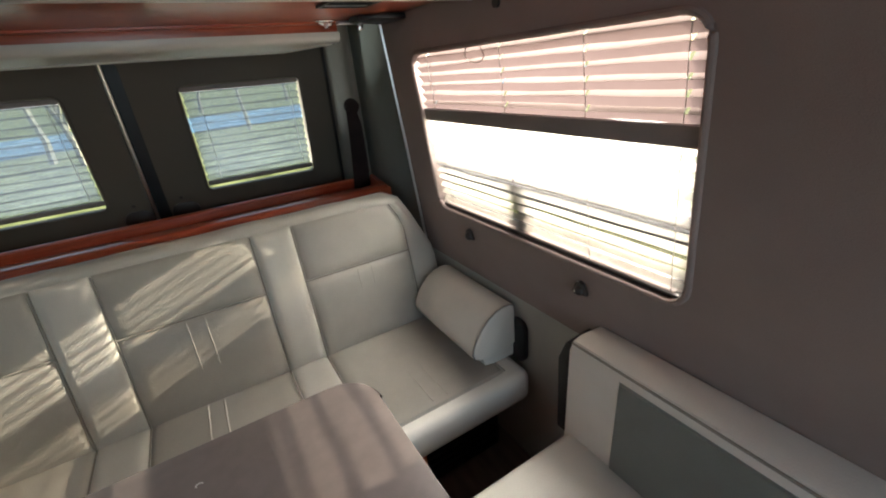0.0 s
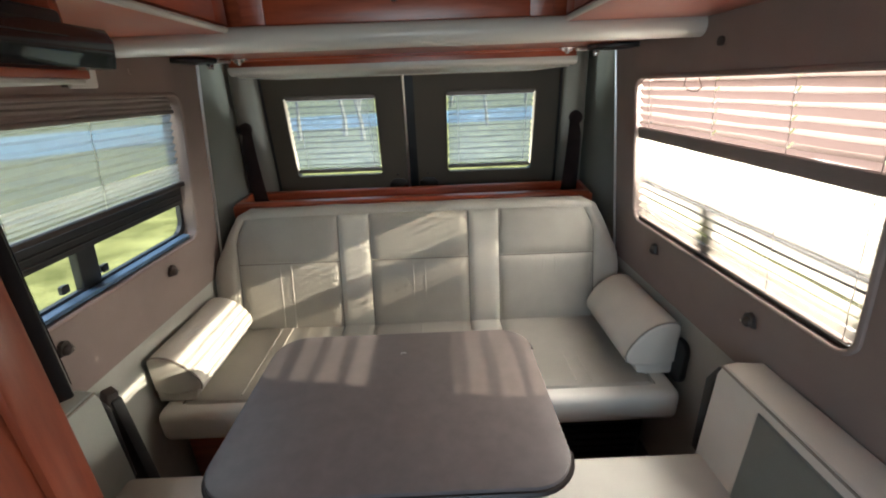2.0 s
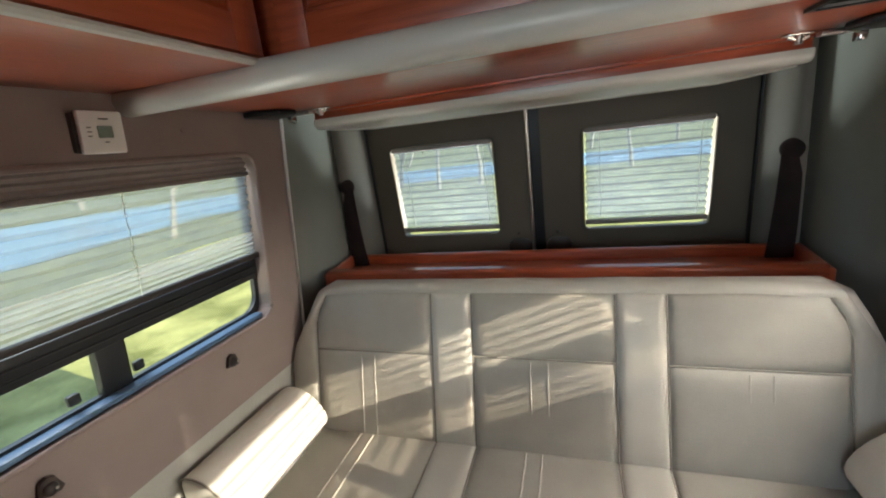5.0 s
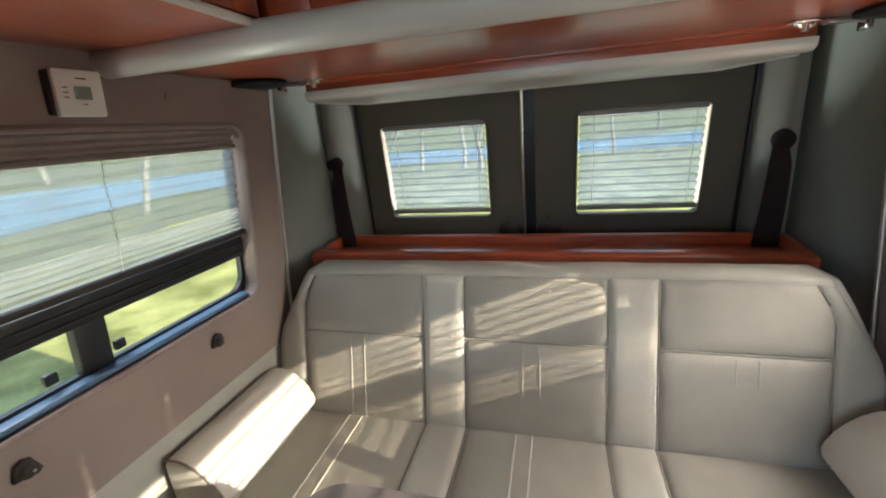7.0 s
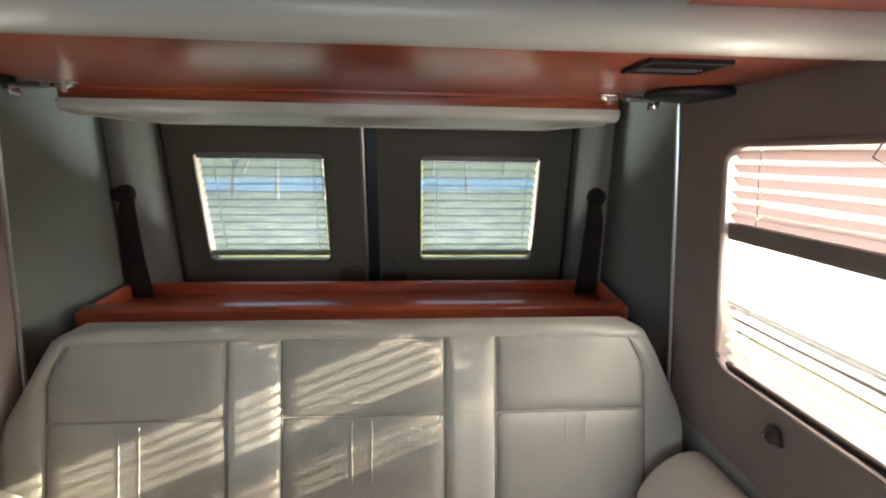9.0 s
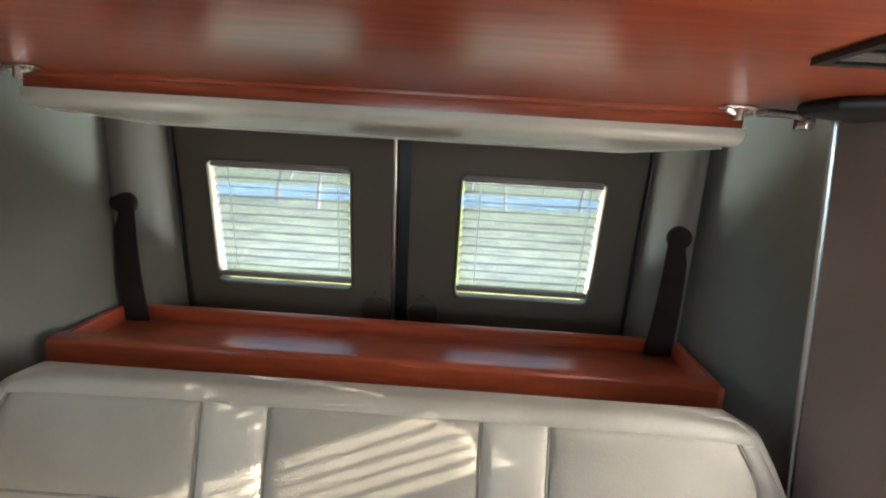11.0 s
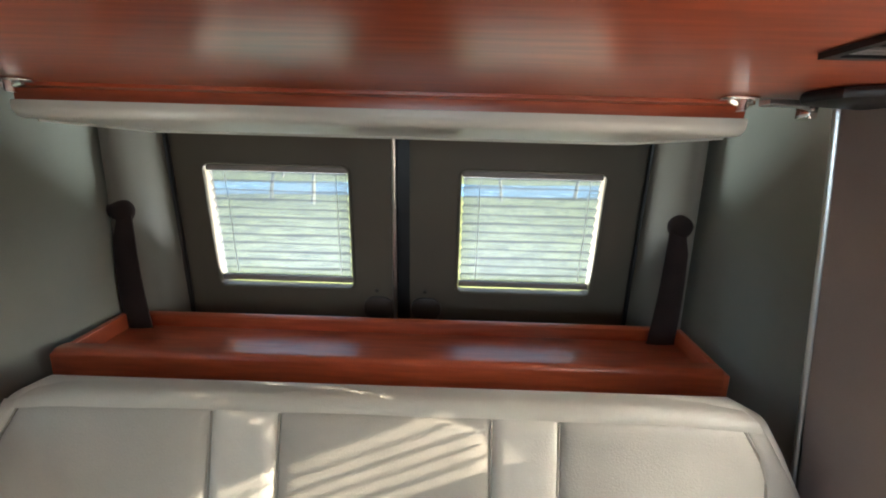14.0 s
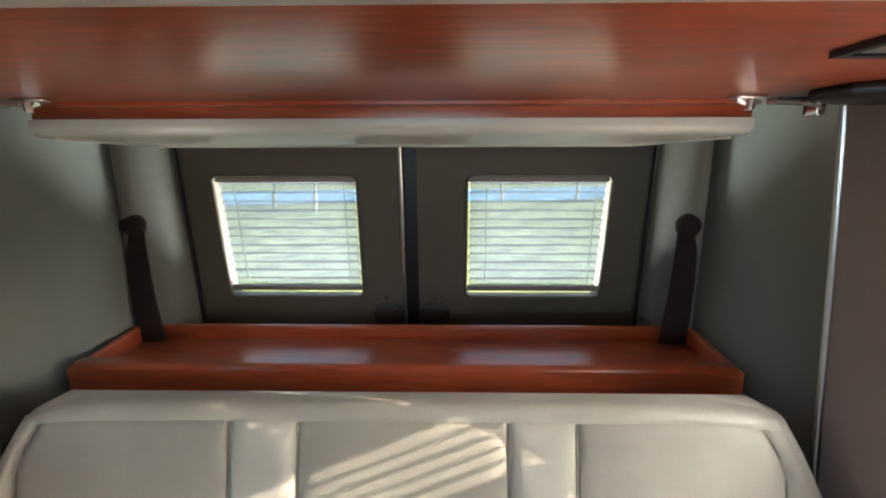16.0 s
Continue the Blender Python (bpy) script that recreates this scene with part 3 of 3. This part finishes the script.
part("base", box(-0.85, 0.50, 1.28, 1.70, 0.0, 0.356, 0.004), M_WOOD, sofa, "cherry wood sofa base")
part("storage_opening", box(0.50, 0.85, 1.36, 1.70, 0.0, 0.356, 0.004), M_BLACK, sofa, "black open storage bay under the seat")
for z in np.arange(0.03, 0.34, 0.035):
    part("slat", box(0.52, 0.83, 1.345, 1.362, z, z + 0.012, 0.002), M_BLACK, sofa)


def bolster(side):
    t = thing("arm_bolster", "cream leather wedge arm bolster resting on the sofa seat", "bolster", "sofa arm bolsters")
    prof = [(0.0, 0.53), (0.0, 0.66), (0.008, 0.676), (0.025, 0.685), (0.05, 0.686), (0.08, 0.679), (0.11, 0.662), (0.137, 0.636), (0.158, 0.606), (0.171, 0.578), (0.175, 0.556), (0.169, 0.536), (0.15, 0.522), (0.1, 0.513), (0.04, 0.51)]
    if side < 0:
        prof = [(d * 0.92, 0.51 + (z - 0.51) * 0.84) for d, z in prof]
    x0 = side * 0.872
    y0, run = (1.235, 0.42) if side < 0 else (1.27, 0.395)
    part("cushion", prism([(x0 - side * d, y0, z) for d, z in prof], (0, run, 0), 0.014, 3), M_LEATHER, t)
    part("support", prism([(x0 - side * d, y0 + 0.01, z) for d, z in ((0.0, 0.478), (0.0, 0.53), (0.14, 0.53), (0.12, 0.478))], (0, run - 0.01, 0), 0.006), M_LEATHER, t)
    part("piping", tube([(x0 - side * d, y0 + 0.003, z) for d, z in prof[2:12]], 0.003, 6), M_SEAM, t)
    part("wall_bracket", prism([(side * 0.885, y0 + (0.05 if side < 0 else -0.015) + u, 0.545 + v) for u, v in rounded(-0.03, 0.05, -0.08, 0.08, 0.035, 4)], (-side * 0.02, 0, 0), 0.004), M_BLACK, t, "black plastic wall bracket")


bolster(-1)
bolster(1)


# ---- shelf behind the sofa ----
sh = thing("rear_shelf", "glossy cherry wood ledge with raised lips behind the sofa", "shelf")
part("tray", prism([(-0.86, 2.02, 0.88), (0.80, 2.02, 0.88), (0.836, 2.31, 0.88), (-0.90, 2.31, 0.88)], (0, 0, 0.015), 0.003), M_WOOD, sh)
lip = []
for k in range(7):
    a = math.pi / 2 * k / 6
    lip.append((0.016 * (1 - math.cos(a)), 0.956 - 0.016 + 0.016 * math.sin(a)))
part("front_lip", prism([(-0.855, 1.99 + y, z) for y, z in lip] + [(-0.855, 2.03, 0.956), (-0.855, 2.05, 0.90), (-0.855, 2.05, 0.86), (-0.855, 1.99, 0.86)], (1.648, 0, 0), 0.003), M_WOOD, sh)
part("back_lip", prism([(-0.905, 2.29, 0.885), (-0.905, 2.295, 0.93), (-0.905, 2.302, 0.936), (-0.905, 2.315, 0.936), (-0.905, 2.32, 0.885)], (1.76, 0, 0), 0.002), M_WOOD, sh)
for xf, xr in ((-0.864, -0.908), (0.788, 0.832)):
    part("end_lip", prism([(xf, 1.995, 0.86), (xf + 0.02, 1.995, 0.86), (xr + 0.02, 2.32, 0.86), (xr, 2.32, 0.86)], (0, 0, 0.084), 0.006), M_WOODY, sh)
part("apron", box(-0.87, 0.84, 2.005, 2.03, 0.02, 0.862, 0.002), M_WOOD, sh)

# ---- table ----
tb = thing("dining_table", "grey-brown laminate pedestal table with rounded corners", "table")
part("tabletop", prism([(x, y, 0.722) for x, y in rounded(-0.392, 0.328, 0.658, 1.183, 0.085, 8)], (0, 0, 0.026), 0.005, 2), M_TABLE, tb)
part("edge_band", tube([(x, y, 0.733) for x, y in rounded(-0.393, 0.329, 0.657, 1.184, 0.086, 8)], 0.007, 6), M_BROWNP, tb)
part("pedestal", tube([(-0.02, 0.78, z) for z in (0.02, 0.72)], 0.03, 20), M_ALU, tb)
part("floor_plate", tube([(-0.02, 0.78, z) for z in (0.0, 0.02)], 0.11, 24), M_ALU, tb)
part("screw_cap", tube([(-0.027 + 0.006 * math.cos(a), 1.08 + 0.004 * math.sin(a), 0.7485) for a in np.linspace(0, 4, 6)], 0.0012, 5), M_WHITEP, tb, "small pale scuff")


# ---- side benches ----
def bench(side):
    t = thing("side_bench", "cream leather side bench with a padded wall backrest", "bench", "side benches")
    part("seat", box(min(side * 0.30, side * 0.77), max(side * 0.30, side * 0.77), 0.05 if side > 0 else 0.5, 0.94, 0.40, 0.5, 0.022, 4), M_LEATHER, t)
    part("base", box(min(side * 0.34, side * 0.86), max(side * 0.34, side * 0.86), 0.05 if side > 0 else 0.5, 0.90, 0.0, 0.40, 0.004), M_WOODY, t, "cherry wood bench base")
    y0 = 0.0 if side > 0 else 0.5
    prof = [(0.752, 0.46), (0.758, 0.745), (0.772, 0.772), (0.80, 0.778), (0.865, 0.772), (0.88, 0.74), (0.885, 0.46)]
    part("backrest", prism([(side * x, 0.952, z) for x, z in prof], (0, y0 - 0.952, 0), 0.012, 3), M_STRIP if side > 0 else M_GREYLEATHER, t)
    face = lambda u, v, d: (side * (0.752 + 0.006 * (v - 0.46) / 0.285 - d), u, v)
    part("back_panel", pillow(face, y0 + 0.02, 0.815, 0.475, 0.752, 0.004, rim=0.012), M_GREYLEATHER, t, "sage-grey leather inset")
    part("piping", tube([(side * 0.765, y, 0.768) for y in np.linspace(y0 + 0.02, 0.945, 8)], 0.003, 6), M_SEAM, t)
    part("end_bracket", prism([(side * 0.768, 0.955, 0.47), (side * 0.764, 0.955, 0.70), (side * 0.79, 0.955, 0.735), (side * 0.885, 0.955, 0.74), (side * 0.885, 0.955, 0.47)], (0, 0.035 if side > 0 else 0.018, 0), 0.008, 3), M_BLACK, t, "black plastic end bracket")


bench(1)
bench(-1)
bb = thing("belt_buckle_stalk", "black plastic belt buckle stalk standing by the bench", "seat belt")
part("stalk", prism([(-0.865, 1.02, 0.40), (-0.755, 0.985, 0.40), (-0.838, 1.05, 0.648), (-0.885, 1.07, 0.655)], (0.012, 0.025, 0), 0.006), M_BLACK, bb)
part("buckle", prism([(-0.88, 1.05, 0.635), (-0.845, 1.035, 0.625), (-0.85, 1.055, 0.665), (-0.878, 1.07, 0.672)], (0.016, 0.024, 0), 0.003), M_BROWNP, bb)


# ---- wall fittings ----
def wall_knob(side, y, z):
    t = thing("wall_catch", "small dark brown catch with a chrome pin on the wall", "catch", "wall catches")
    c = on_wall(side, -0.002)
    part("base_plate", prism([c(y + u, z + v) for u, v in ((-0.02, -0.012), (0.016, -0.02), (0.024, -0.012), (0.012, 0.018), (0.0, 0.024), (-0.012, 0.018))], (-side * 0.012, 0, 0), 0.003), M_BROWNP, t)
    k = bmesh.new()
    bmesh.ops.create_uvsphere(k, u_segments=12, v_segments=8, radius=1)
    o = Vector(c(y, z - 0.002))
    for v in k.verts:
        v.co = o + Vector((-side * 0.012 + 0.01 * v.co.x, 0.014 * v.co.y, 0.014 * v.co.z))
    part("cap", k, M_BROWNP, t)
    part("pin", tube([o + Vector((-side * 0.02, 0.004, 0.002)), o + Vector((-side * 0.025, 0.004, 0.002))], 0.003, 8), M_CHROME, t)


for s in (-1, 1):
    wall_knob(s, 1.48 if s > 0 else 1.46, 0.86)
    wall_knob(s, 1.003, 0.857)
sc = thing("wall_button", "small dark round button on the upper wall", "button")
part("cap", tube([on_wall(1, -0.006)(1.213, 1.509), on_wall(1, 0.002)(1.213, 1.509)], 0.011, 14), M_BROWNP, sc)
sc = thing("wall_button", "small taupe round screw cap on the wall", "button")
part("cap", tube([on_wall(-1, -0.004)(1.43, 1.50), on_wall(-1, 0.002)(1.43, 1.50)], 0.008, 12), M_WALL, sc)

th = thing("thermostat", "white wall thermostat with a small grey display", "thermostat")
part("case", prism([on_wall(-1, -0.012)(y, z) for y, z in rounded(1.188, 1.270, 1.455, 1.534, 0.004, 3)], (0.012, 0, 0), 0.003), M_WHITEP, th)
part("back_plate", prism([on_wall(-1, 0.002)(y, z) for y, z in rounded(1.184, 1.266, 1.458, 1.532, 0.004, 3)], (0.014, 0, 0)), M_BROWNP, th)
part("display", prism([on_wall(-1, -0.0243)(y, z) for y, z in rounded(1.218, 1.246, 1.484, 1.506, 0.001, 2)], (0.0012, 0, 0)), M_LCD, th, "grey-green display")
for y, z in ((1.203, 1.503), (1.203, 1.495), (1.203, 1.487), (1.232, 1.476)):
    part("button", prism([on_wall(-1, -0.0243)(y + u, z + v) for u, v in ((-0.004, -0.001), (0.004, -0.001), (0.004, 0.001), (-0.004, 0.001))], (0.001, 0, 0)), M_PILLAR, th)
part("printed_line", prism([on_wall(-1, -0.0243)(1.232 + u, 1.519 + v) for u, v in ((-0.009, -0.0012), (0.009, -0.0012), (0.009, 0.0012), (-0.009, 0.0012))], (0.0008, 0, 0)), M_BROWNP, th)

# ---- overhead cabinets ----
oc = thing("rear_overhead_cabinet", "glossy cherry wood overhead cabinet with off-white bullnose rail", "cabinet")
part("underside", box(-0.80, 0.80, 1.30, 1.815, 1.549, 1.565, 0.002), M_WOOD, oc)
nose = []
for k in range(13):
    a = radians(90 + 180 * k / 12)
    nose.append((1.306 + 0.03 * math.cos(a) * 1.1, 1.556 + 0.030 * math.sin(a)))
prof = [(1.352, 1.588)] + nose + [(1.33, 1.531), (1.345, 1.549), (1.352, 1.549)]
part("bullnose_rail", prism([(-0.785, y, z) for y, z in prof], (1.57, 0, 0), 0.012, 3), M_TRIM, oc, "satin off-white rounded rail")
part("carcass", box(-0.80, 0.80, 1.36, 1.815, 1.566, 1.9, 0.002), M_WOOD, oc)


def panel_door(u0, u1, v0, v1, place, parent, knob_u, knob_v, m):
    """A raised-panel door: slab, frame of four, sloped centre field; place(u, v, d) with d into the room."""
    f = 0.062
    d = part("door", prism([place(u, v, 0.0) for u, v in ((u0, v0), (u1, v0), (u1, v1), (u0, v1))], Vector(place(0, 0, 0.010)) - Vector(place(0, 0, 0))), m, parent)
    for a, b, c, e in ((u0, u0 + f, v0, v1), (u1 - f, u1, v0, v1), (u0 + f, u1 - f, v0, v0 + f), (u0 + f, u1 - f, v1 - f, v1)):
        part("rail", prism([place(u, v, 0.010) for u, v in ((a, c), (b, c), (b, e), (a, e))], Vector(place(0, 0, 0.009)) - Vector(place(0, 0, 0)), 0.003), m, d)
    part("raised_field", prism([place(u, v, 0.010) for u, v in ((u0 + f + 0.008, v0 + f + 0.008), (u1 - f - 0.008, v0 + f + 0.008), (u1 - f - 0.008, v1 - f - 0.008), (u0 + f + 0.008, v1 - f - 0.008))], Vector(place(0, 0, 0.010)) - Vector(place(0, 0, 0)), 0.009, 1), m, d)
    bm = tube([place(knob_u, knob_v, 0.019), place(knob_u, knob_v, 0.03)], 0.006, 10)
    s = bmesh.new()
    bmesh.ops.create_icosphere(s, subdivisions=2, radius=0.0145, matrix=Matrix.Translation(place(knob_u, knob_v, 0.036)))
    for v in s.verts:
        v.co += 0.0012 * noise.noise_vector(v.co * 300)
    part("knob_stem", bm, M_CHROME, d)
    part("knob", s, M_CHROME, d, "chrome cabinet knob with a worked face")


panel_door(-0.405, 0.405, 1.592, 1.885, lambda u, v, d: (u, 1.358 - d, v), oc, -0.006, 1.645, M_WOOD)

for side in (-1, 1):
    c = thing("side_overhead_cabinet", "cherry wood side overhead cabinet with off-white edging", "cabinet", "side overhead cabinets")
    xa, xb = sorted((side * 0.45, side * 0.775))
    y0 = 0.0
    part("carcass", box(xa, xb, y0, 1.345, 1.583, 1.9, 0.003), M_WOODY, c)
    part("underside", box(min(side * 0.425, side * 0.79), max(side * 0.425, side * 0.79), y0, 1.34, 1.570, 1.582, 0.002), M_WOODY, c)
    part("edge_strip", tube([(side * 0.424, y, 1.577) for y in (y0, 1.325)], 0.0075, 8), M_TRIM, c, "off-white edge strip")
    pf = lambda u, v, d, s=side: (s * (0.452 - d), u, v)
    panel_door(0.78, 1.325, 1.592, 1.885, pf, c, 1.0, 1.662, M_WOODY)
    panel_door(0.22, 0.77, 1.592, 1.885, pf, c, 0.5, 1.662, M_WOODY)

# folded-up drop-down compartment
bx = thing("drop_down_compartment", "cherry wood drop-down compartment, folded shut, with off-white edge", "cabinet")
part("front_panel", box(-0.685, 0.635, 1.845, 1.862, 1.512, 1.560, 0.002), M_WOOD, bx)
bar = [(1.838, 1.522)]
for k in range(9):
    a = radians(180 + 90 * k / 8)
    bar.append((1.858 + 0.02 * math.cos(a), 1.512 + 0.02 * math.sin(a)))
bar += [(1.875, 1.492), (1.875, 1.522)]
part("edge_bar", prism([(-0.69, y, z) for y, z in bar], (1.33, 0, 0), 0.006, 3), M_TRIM, bx, "satin off-white rounded edge")
part("bottom", prism([(-0.665, 1.862, 1.491), (0.615, 1.862, 1.491), (0.50, 2.02, 1.484), (-0.56, 2.02, 1.484)], (0, 0, 0.03), 0.004), M_TRIM, bx)
part("bottom_lip", tube([(-0.665, 1.864, 1.489), (-0.56, 2.02, 1.482), (0.50, 2.02, 1.482), (0.615, 1.864, 1.489)], 0.003, 6), M_TRIM, bx)
part("box_body", box(-0.66, 0.61, 1.866, 2.02, 1.515, 1.62, 0.004), M_WOOD, bx)
part("hinge_strip", box(-0.68, 0.63, 1.816, 1.845, 1.543, 1.556, 0.001), M_WOOD, bx)
tagged(link("wall_rear_top", box(-0.93, 0.90, 1.95, 2.02, 1.621, 1.9), M_DOOR), "dark panel above the rear doors", "wall", kind="structure")

for side in (-1, 1):
    x = -0.61 if side < 0 else 0.575
    t = thing("hinge_latch", "chrome latch with a lever under the overhead cabinet", "latch", "overhead latches")
    part("plate", prism([(x + u, 1.775 + v, 1.5485) for u, v in rounded(-0.03, 0.03, -0.016, 0.016, 0.014, 4)], (0, 0, -0.006), 0.002), M_CHROME, t)
    part("lever", tube([(x - side * 0.02, 1.77, 1.54), (x, 1.768, 1.533), (x + side * 0.02, 1.775, 1.538)], 0.0045, 8), M_CHROME, t)
    part("stud", tube([(x, 1.768, 1.548), (x, 1.768, 1.525)], 0.008, 10), M_CHROME, t)
    t = thing("gas_strut_mount", "black plastic mount with a metal arm beside the cabinet", "bracket", "strut mounts")
    part("arm", prism([(x + side * 0.035, 1.755, 1.544), (x + side * 0.11, 1.765, 1.544), (x + side * 0.115, 1.785, 1.544), (x + side * 0.035, 1.78, 1.544)], (0, 0, -0.01), 0.002), M_ALU, t)
    part("arm_tip", box(min(x + side * 0.10, x + side * 0.115), max(x + side * 0.10, x + side * 0.115), 1.757, 1.785, 1.515, 1.536, 0.003), M_CHROME, t)
    part("cover", prism([(x + side * u, 1.70 + v, 1.5485) for u, v in ((0.06, 0.03), (0.08, 0.05), (0.2, 0.08), (0.22, -0.06), (0.13, -0.07), (0.07, -0.03))], (0, 0, -0.017), 0.006), M_BLACK, t, "black plastic cover")

v = thing("ceiling_vent", "black rectangular vent set in the cabinet's underside", "vent")
part("frame", holed(square(0.475, 0.605, 1.425, 1.515), rounded(0.485, 0.595, 1.435, 1.505, 0.004), lambda a, b: (a, b, 1.5485), (0, 0, -0.006)), M_BLACK, v)
part("backing", box(0.484, 0.596, 1.434, 1.506, 1.5465, 1.5485), M_GLOSSBLACK, v)
for y in np.linspace(1.445, 1.495, 5):
    part("slat", box(0.486, 0.594, y - 0.002, y + 0.002, 1.5435, 1.547), M_ALU if y > 1.48 else M_BLACK, v)

# ---- shelf with the black player and the tall cabinet ----
ps = thing("player_shelf", "small cherry wood shelf hung under the side cabinet", "shelf")
part("board", box(-0.79, -0.455, 0.3, 0.842, 1.459, 1.472, 0.003), M_WOODY, ps)
part("edge", box(-0.775, -0.46, 0.3, 0.836, 1.452, 1.459, 0.002), M_TRIM, ps, "cream underside edging")
part("side_board", box(-0.79, -0.47, 0.825, 0.842, 1.472, 1.570, 0.002), M_WOOD, ps)
dv = thing("media_player", "glossy black media player on a small wooden shelf", "player")
part("body", box(-0.78, -0.455, 0.32, 0.822, 1.4725, 1.552, 0.006), M_BLACK, dv)
part("front_bezel", prism([(-0.455, 0.32, 1.4725), (-0.43, 0.32, 1.4735), (-0.426, 0.32, 1.486), (-0.422, 0.32, 1.512), (-0.43, 0.32, 1.53), (-0.455, 0.32, 1.534)], (0, 0.55, 0), 0.004), M_GLOSSBLACK, dv)
part("socket", box(-0.4275, -0.4245, 0.84, 0.856, 1.495, 1.508, 0.001), M_BROWNP, dv)
part("silver_line", box(-0.4235, -0.421, 0.55, 0.78, 1.512, 1.5135), M_BROWNP, dv)

tc = thing("tall_cabinet", "tall cherry wood cabinet beside the bench", "cabinet")
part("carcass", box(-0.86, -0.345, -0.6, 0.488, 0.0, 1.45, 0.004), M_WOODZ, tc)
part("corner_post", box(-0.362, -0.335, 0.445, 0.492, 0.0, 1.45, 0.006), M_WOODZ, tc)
part("hinge", box(-0.352, -0.338, 0.490, 0.498, 0.86, 0.90, 0.002), M_BROWNP, tc)
tv = thing("flat_television", "thin black flat television on the cabinet's end", "television")
nrm = Vector((0.66, 0.75, 0.0)).normalized()
alng = Vector((-0.75, 0.66, 0.0)).normalized()
o = Vector((-0.398, 0.538, 0.0))
q = lambda a, z, d: o + alng * a + nrm * d + Vector((0, 0, z))
part("panel", prism([q(0, 1.08, 0.0), q(0.30, 1.08, 0.0), q(0.30, 1.37, 0.0), q(0, 1.37, 0.0)], nrm * 0.02, 0.004), M_BLACK, tv)
part("screen", prism([q(0.012, 1.092, 0.0205), q(0.288, 1.092, 0.0205), q(0.288, 1.358, 0.0205), q(0.012, 1.358, 0.0205)], nrm * 0.001), M_GLOSSBLACK, tv)
part("wall_arm", box(-0.53, -0.47, 0.489, 0.60, 1.2, 1.26, 0.003), M_BLACK, tv)

# ---- outside ----
for name, a, b, c, d in (("body_skirt_left", -0.965, -0.925, -1.6, 2.62), ("body_skirt_right", 0.925, 0.965, -1.6, 2.62), ("body_skirt_rear", -0.925, 0.925, 2.58, 2.62), ("body_skirt_front", -0.925, 0.925, -1.6, -1.56)):
    tagged(link(name, box(a, b, c, d, -1.1, -0.051), M_WHITEP), "plain white lower van body panel", "van body", kind="structure")
GZ = -1.1
g = bmesh.new()
vs = [g.verts.new(p) for p in ((-900, -900, GZ), (900, -900, GZ), (900, 900, GZ), (-900, 900, GZ))]
g.faces.new(vs)
tagged(link("ground", g, M_GRASS), "sunlit yellow-green grass field reaching the horizon", "grass", kind="structure")
g = bmesh.new()
near = [(-15, -60), (-14, -20), (-13.5, -4), (-15, 8), (-17, 16), (-12, 24), (-4, 26), (6, 27), (20, 31), (60, 38)]
far = [(70, 62), (20, 48), (6, 41), (-8, 40), (-24, 34), (-33, 18), (-31, 0), (-30, -20), (-32, -60)]
g.faces.new([g.verts.new((1.2 * x, 1.2 * y, GZ + 0.03)) for x, y in near + far])
tagged(link("water", g, M_WATER), "blue river water beyond the grass", "water", kind="structure")


def tree(x, y, h, seed, label):
    rnd = random.Random(seed)
    t = thing("tree", label, "tree", "bare riverside trees")
    bm = bmesh.new()
    tips = []

    def limb(p, d, length, r, depth):
        pts = [p]
        dd = d.copy()
        for k in range(4):
            dd = (dd + Vector((rnd.uniform(-0.2, 0.2), rnd.uniform(-0.2, 0.2), rnd.uniform(-0.05, 0.15)))).normalized()
            pts.append(pts[-1] + dd * length / 4)
        rings = []
        for i, c in enumerate(pts):
            rr = r * (1 - 0.5 * i / 4)
            rings.append([bm.verts.new(c + Vector((rr * math.cos(a), rr * math.sin(a), 0))) for a in (0, 1.26, 2.51, 3.77, 5.03)])
        for A, B in zip(rings, rings[1:]):
            for k in range(5):
                bm.faces.new((A[k], A[(k + 1) % 5], B[(k + 1) % 5], B[k]))
        tips.append(pts[-1])
        if depth:
            for k in range(3):
                w = (dd + Vector((rnd.uniform(-0.9, 0.9), rnd.uniform(-0.9, 0.9), rnd.uniform(0, 0.6)))).normalized()
                limb(pts[rnd.choice((2, 3, 4))], w, length * 0.62, r * 0.5, depth - 1)

    limb(Vector((x, y, GZ)), Vector((rnd.uniform(-0.25, 0.25), 0, 1)), h * 0.5, h * 0.02, 3)
    part("trunk", bm, M_BARK, t)
    lf = bmesh.new()
    for p in tips:
        for k in range(14):
            c = p + Vector((rnd.gauss(0, 0.5), rnd.gauss(0, 0.5), rnd.gauss(0, 0.4)))
            e = Vector((rnd.uniform(-1, 1), rnd.uniform(-1, 1), rnd.uniform(-1, 1))) * 0.16
            f = Vector((rnd.uniform(-1, 1), rnd.uniform(-1, 1), rnd.uniform(-1, 1))) * 0.12
            lf.faces.new([lf.verts.new(c + w) for w in (e, f, -e, -f)])
    part("crown", lf, M_LEAF, t)


TREES = ((-6.2, 20, 7), (-4.3, 21, 8), (-3.1, 19, 7), (-1.6, 22, 8), (-9, 22, 7), (3, 24, 7), (8, 27, 8), (-12.5, 6, 6), (-11.5, 2.5, 7), (-13, 11, 7), (-12, -3, 6), (-30, 44, 12), (-18, 46, 12), (-8, 47, 13), (2, 48, 12), (11, 52, 12), (20, 56, 13), (-38, 24, 12), (-39, 10, 12), (-38, -2, 12), (-36, 34, 12))
for i, (x, y, h) in enumerate(TREES):
    tree(1.2 * x, 1.2 * y, h, 11 + i, "bare pale-barked tree with sparse dry leaves on the river bank" if h < 10 else "larger tree with sparse olive crown across the river")
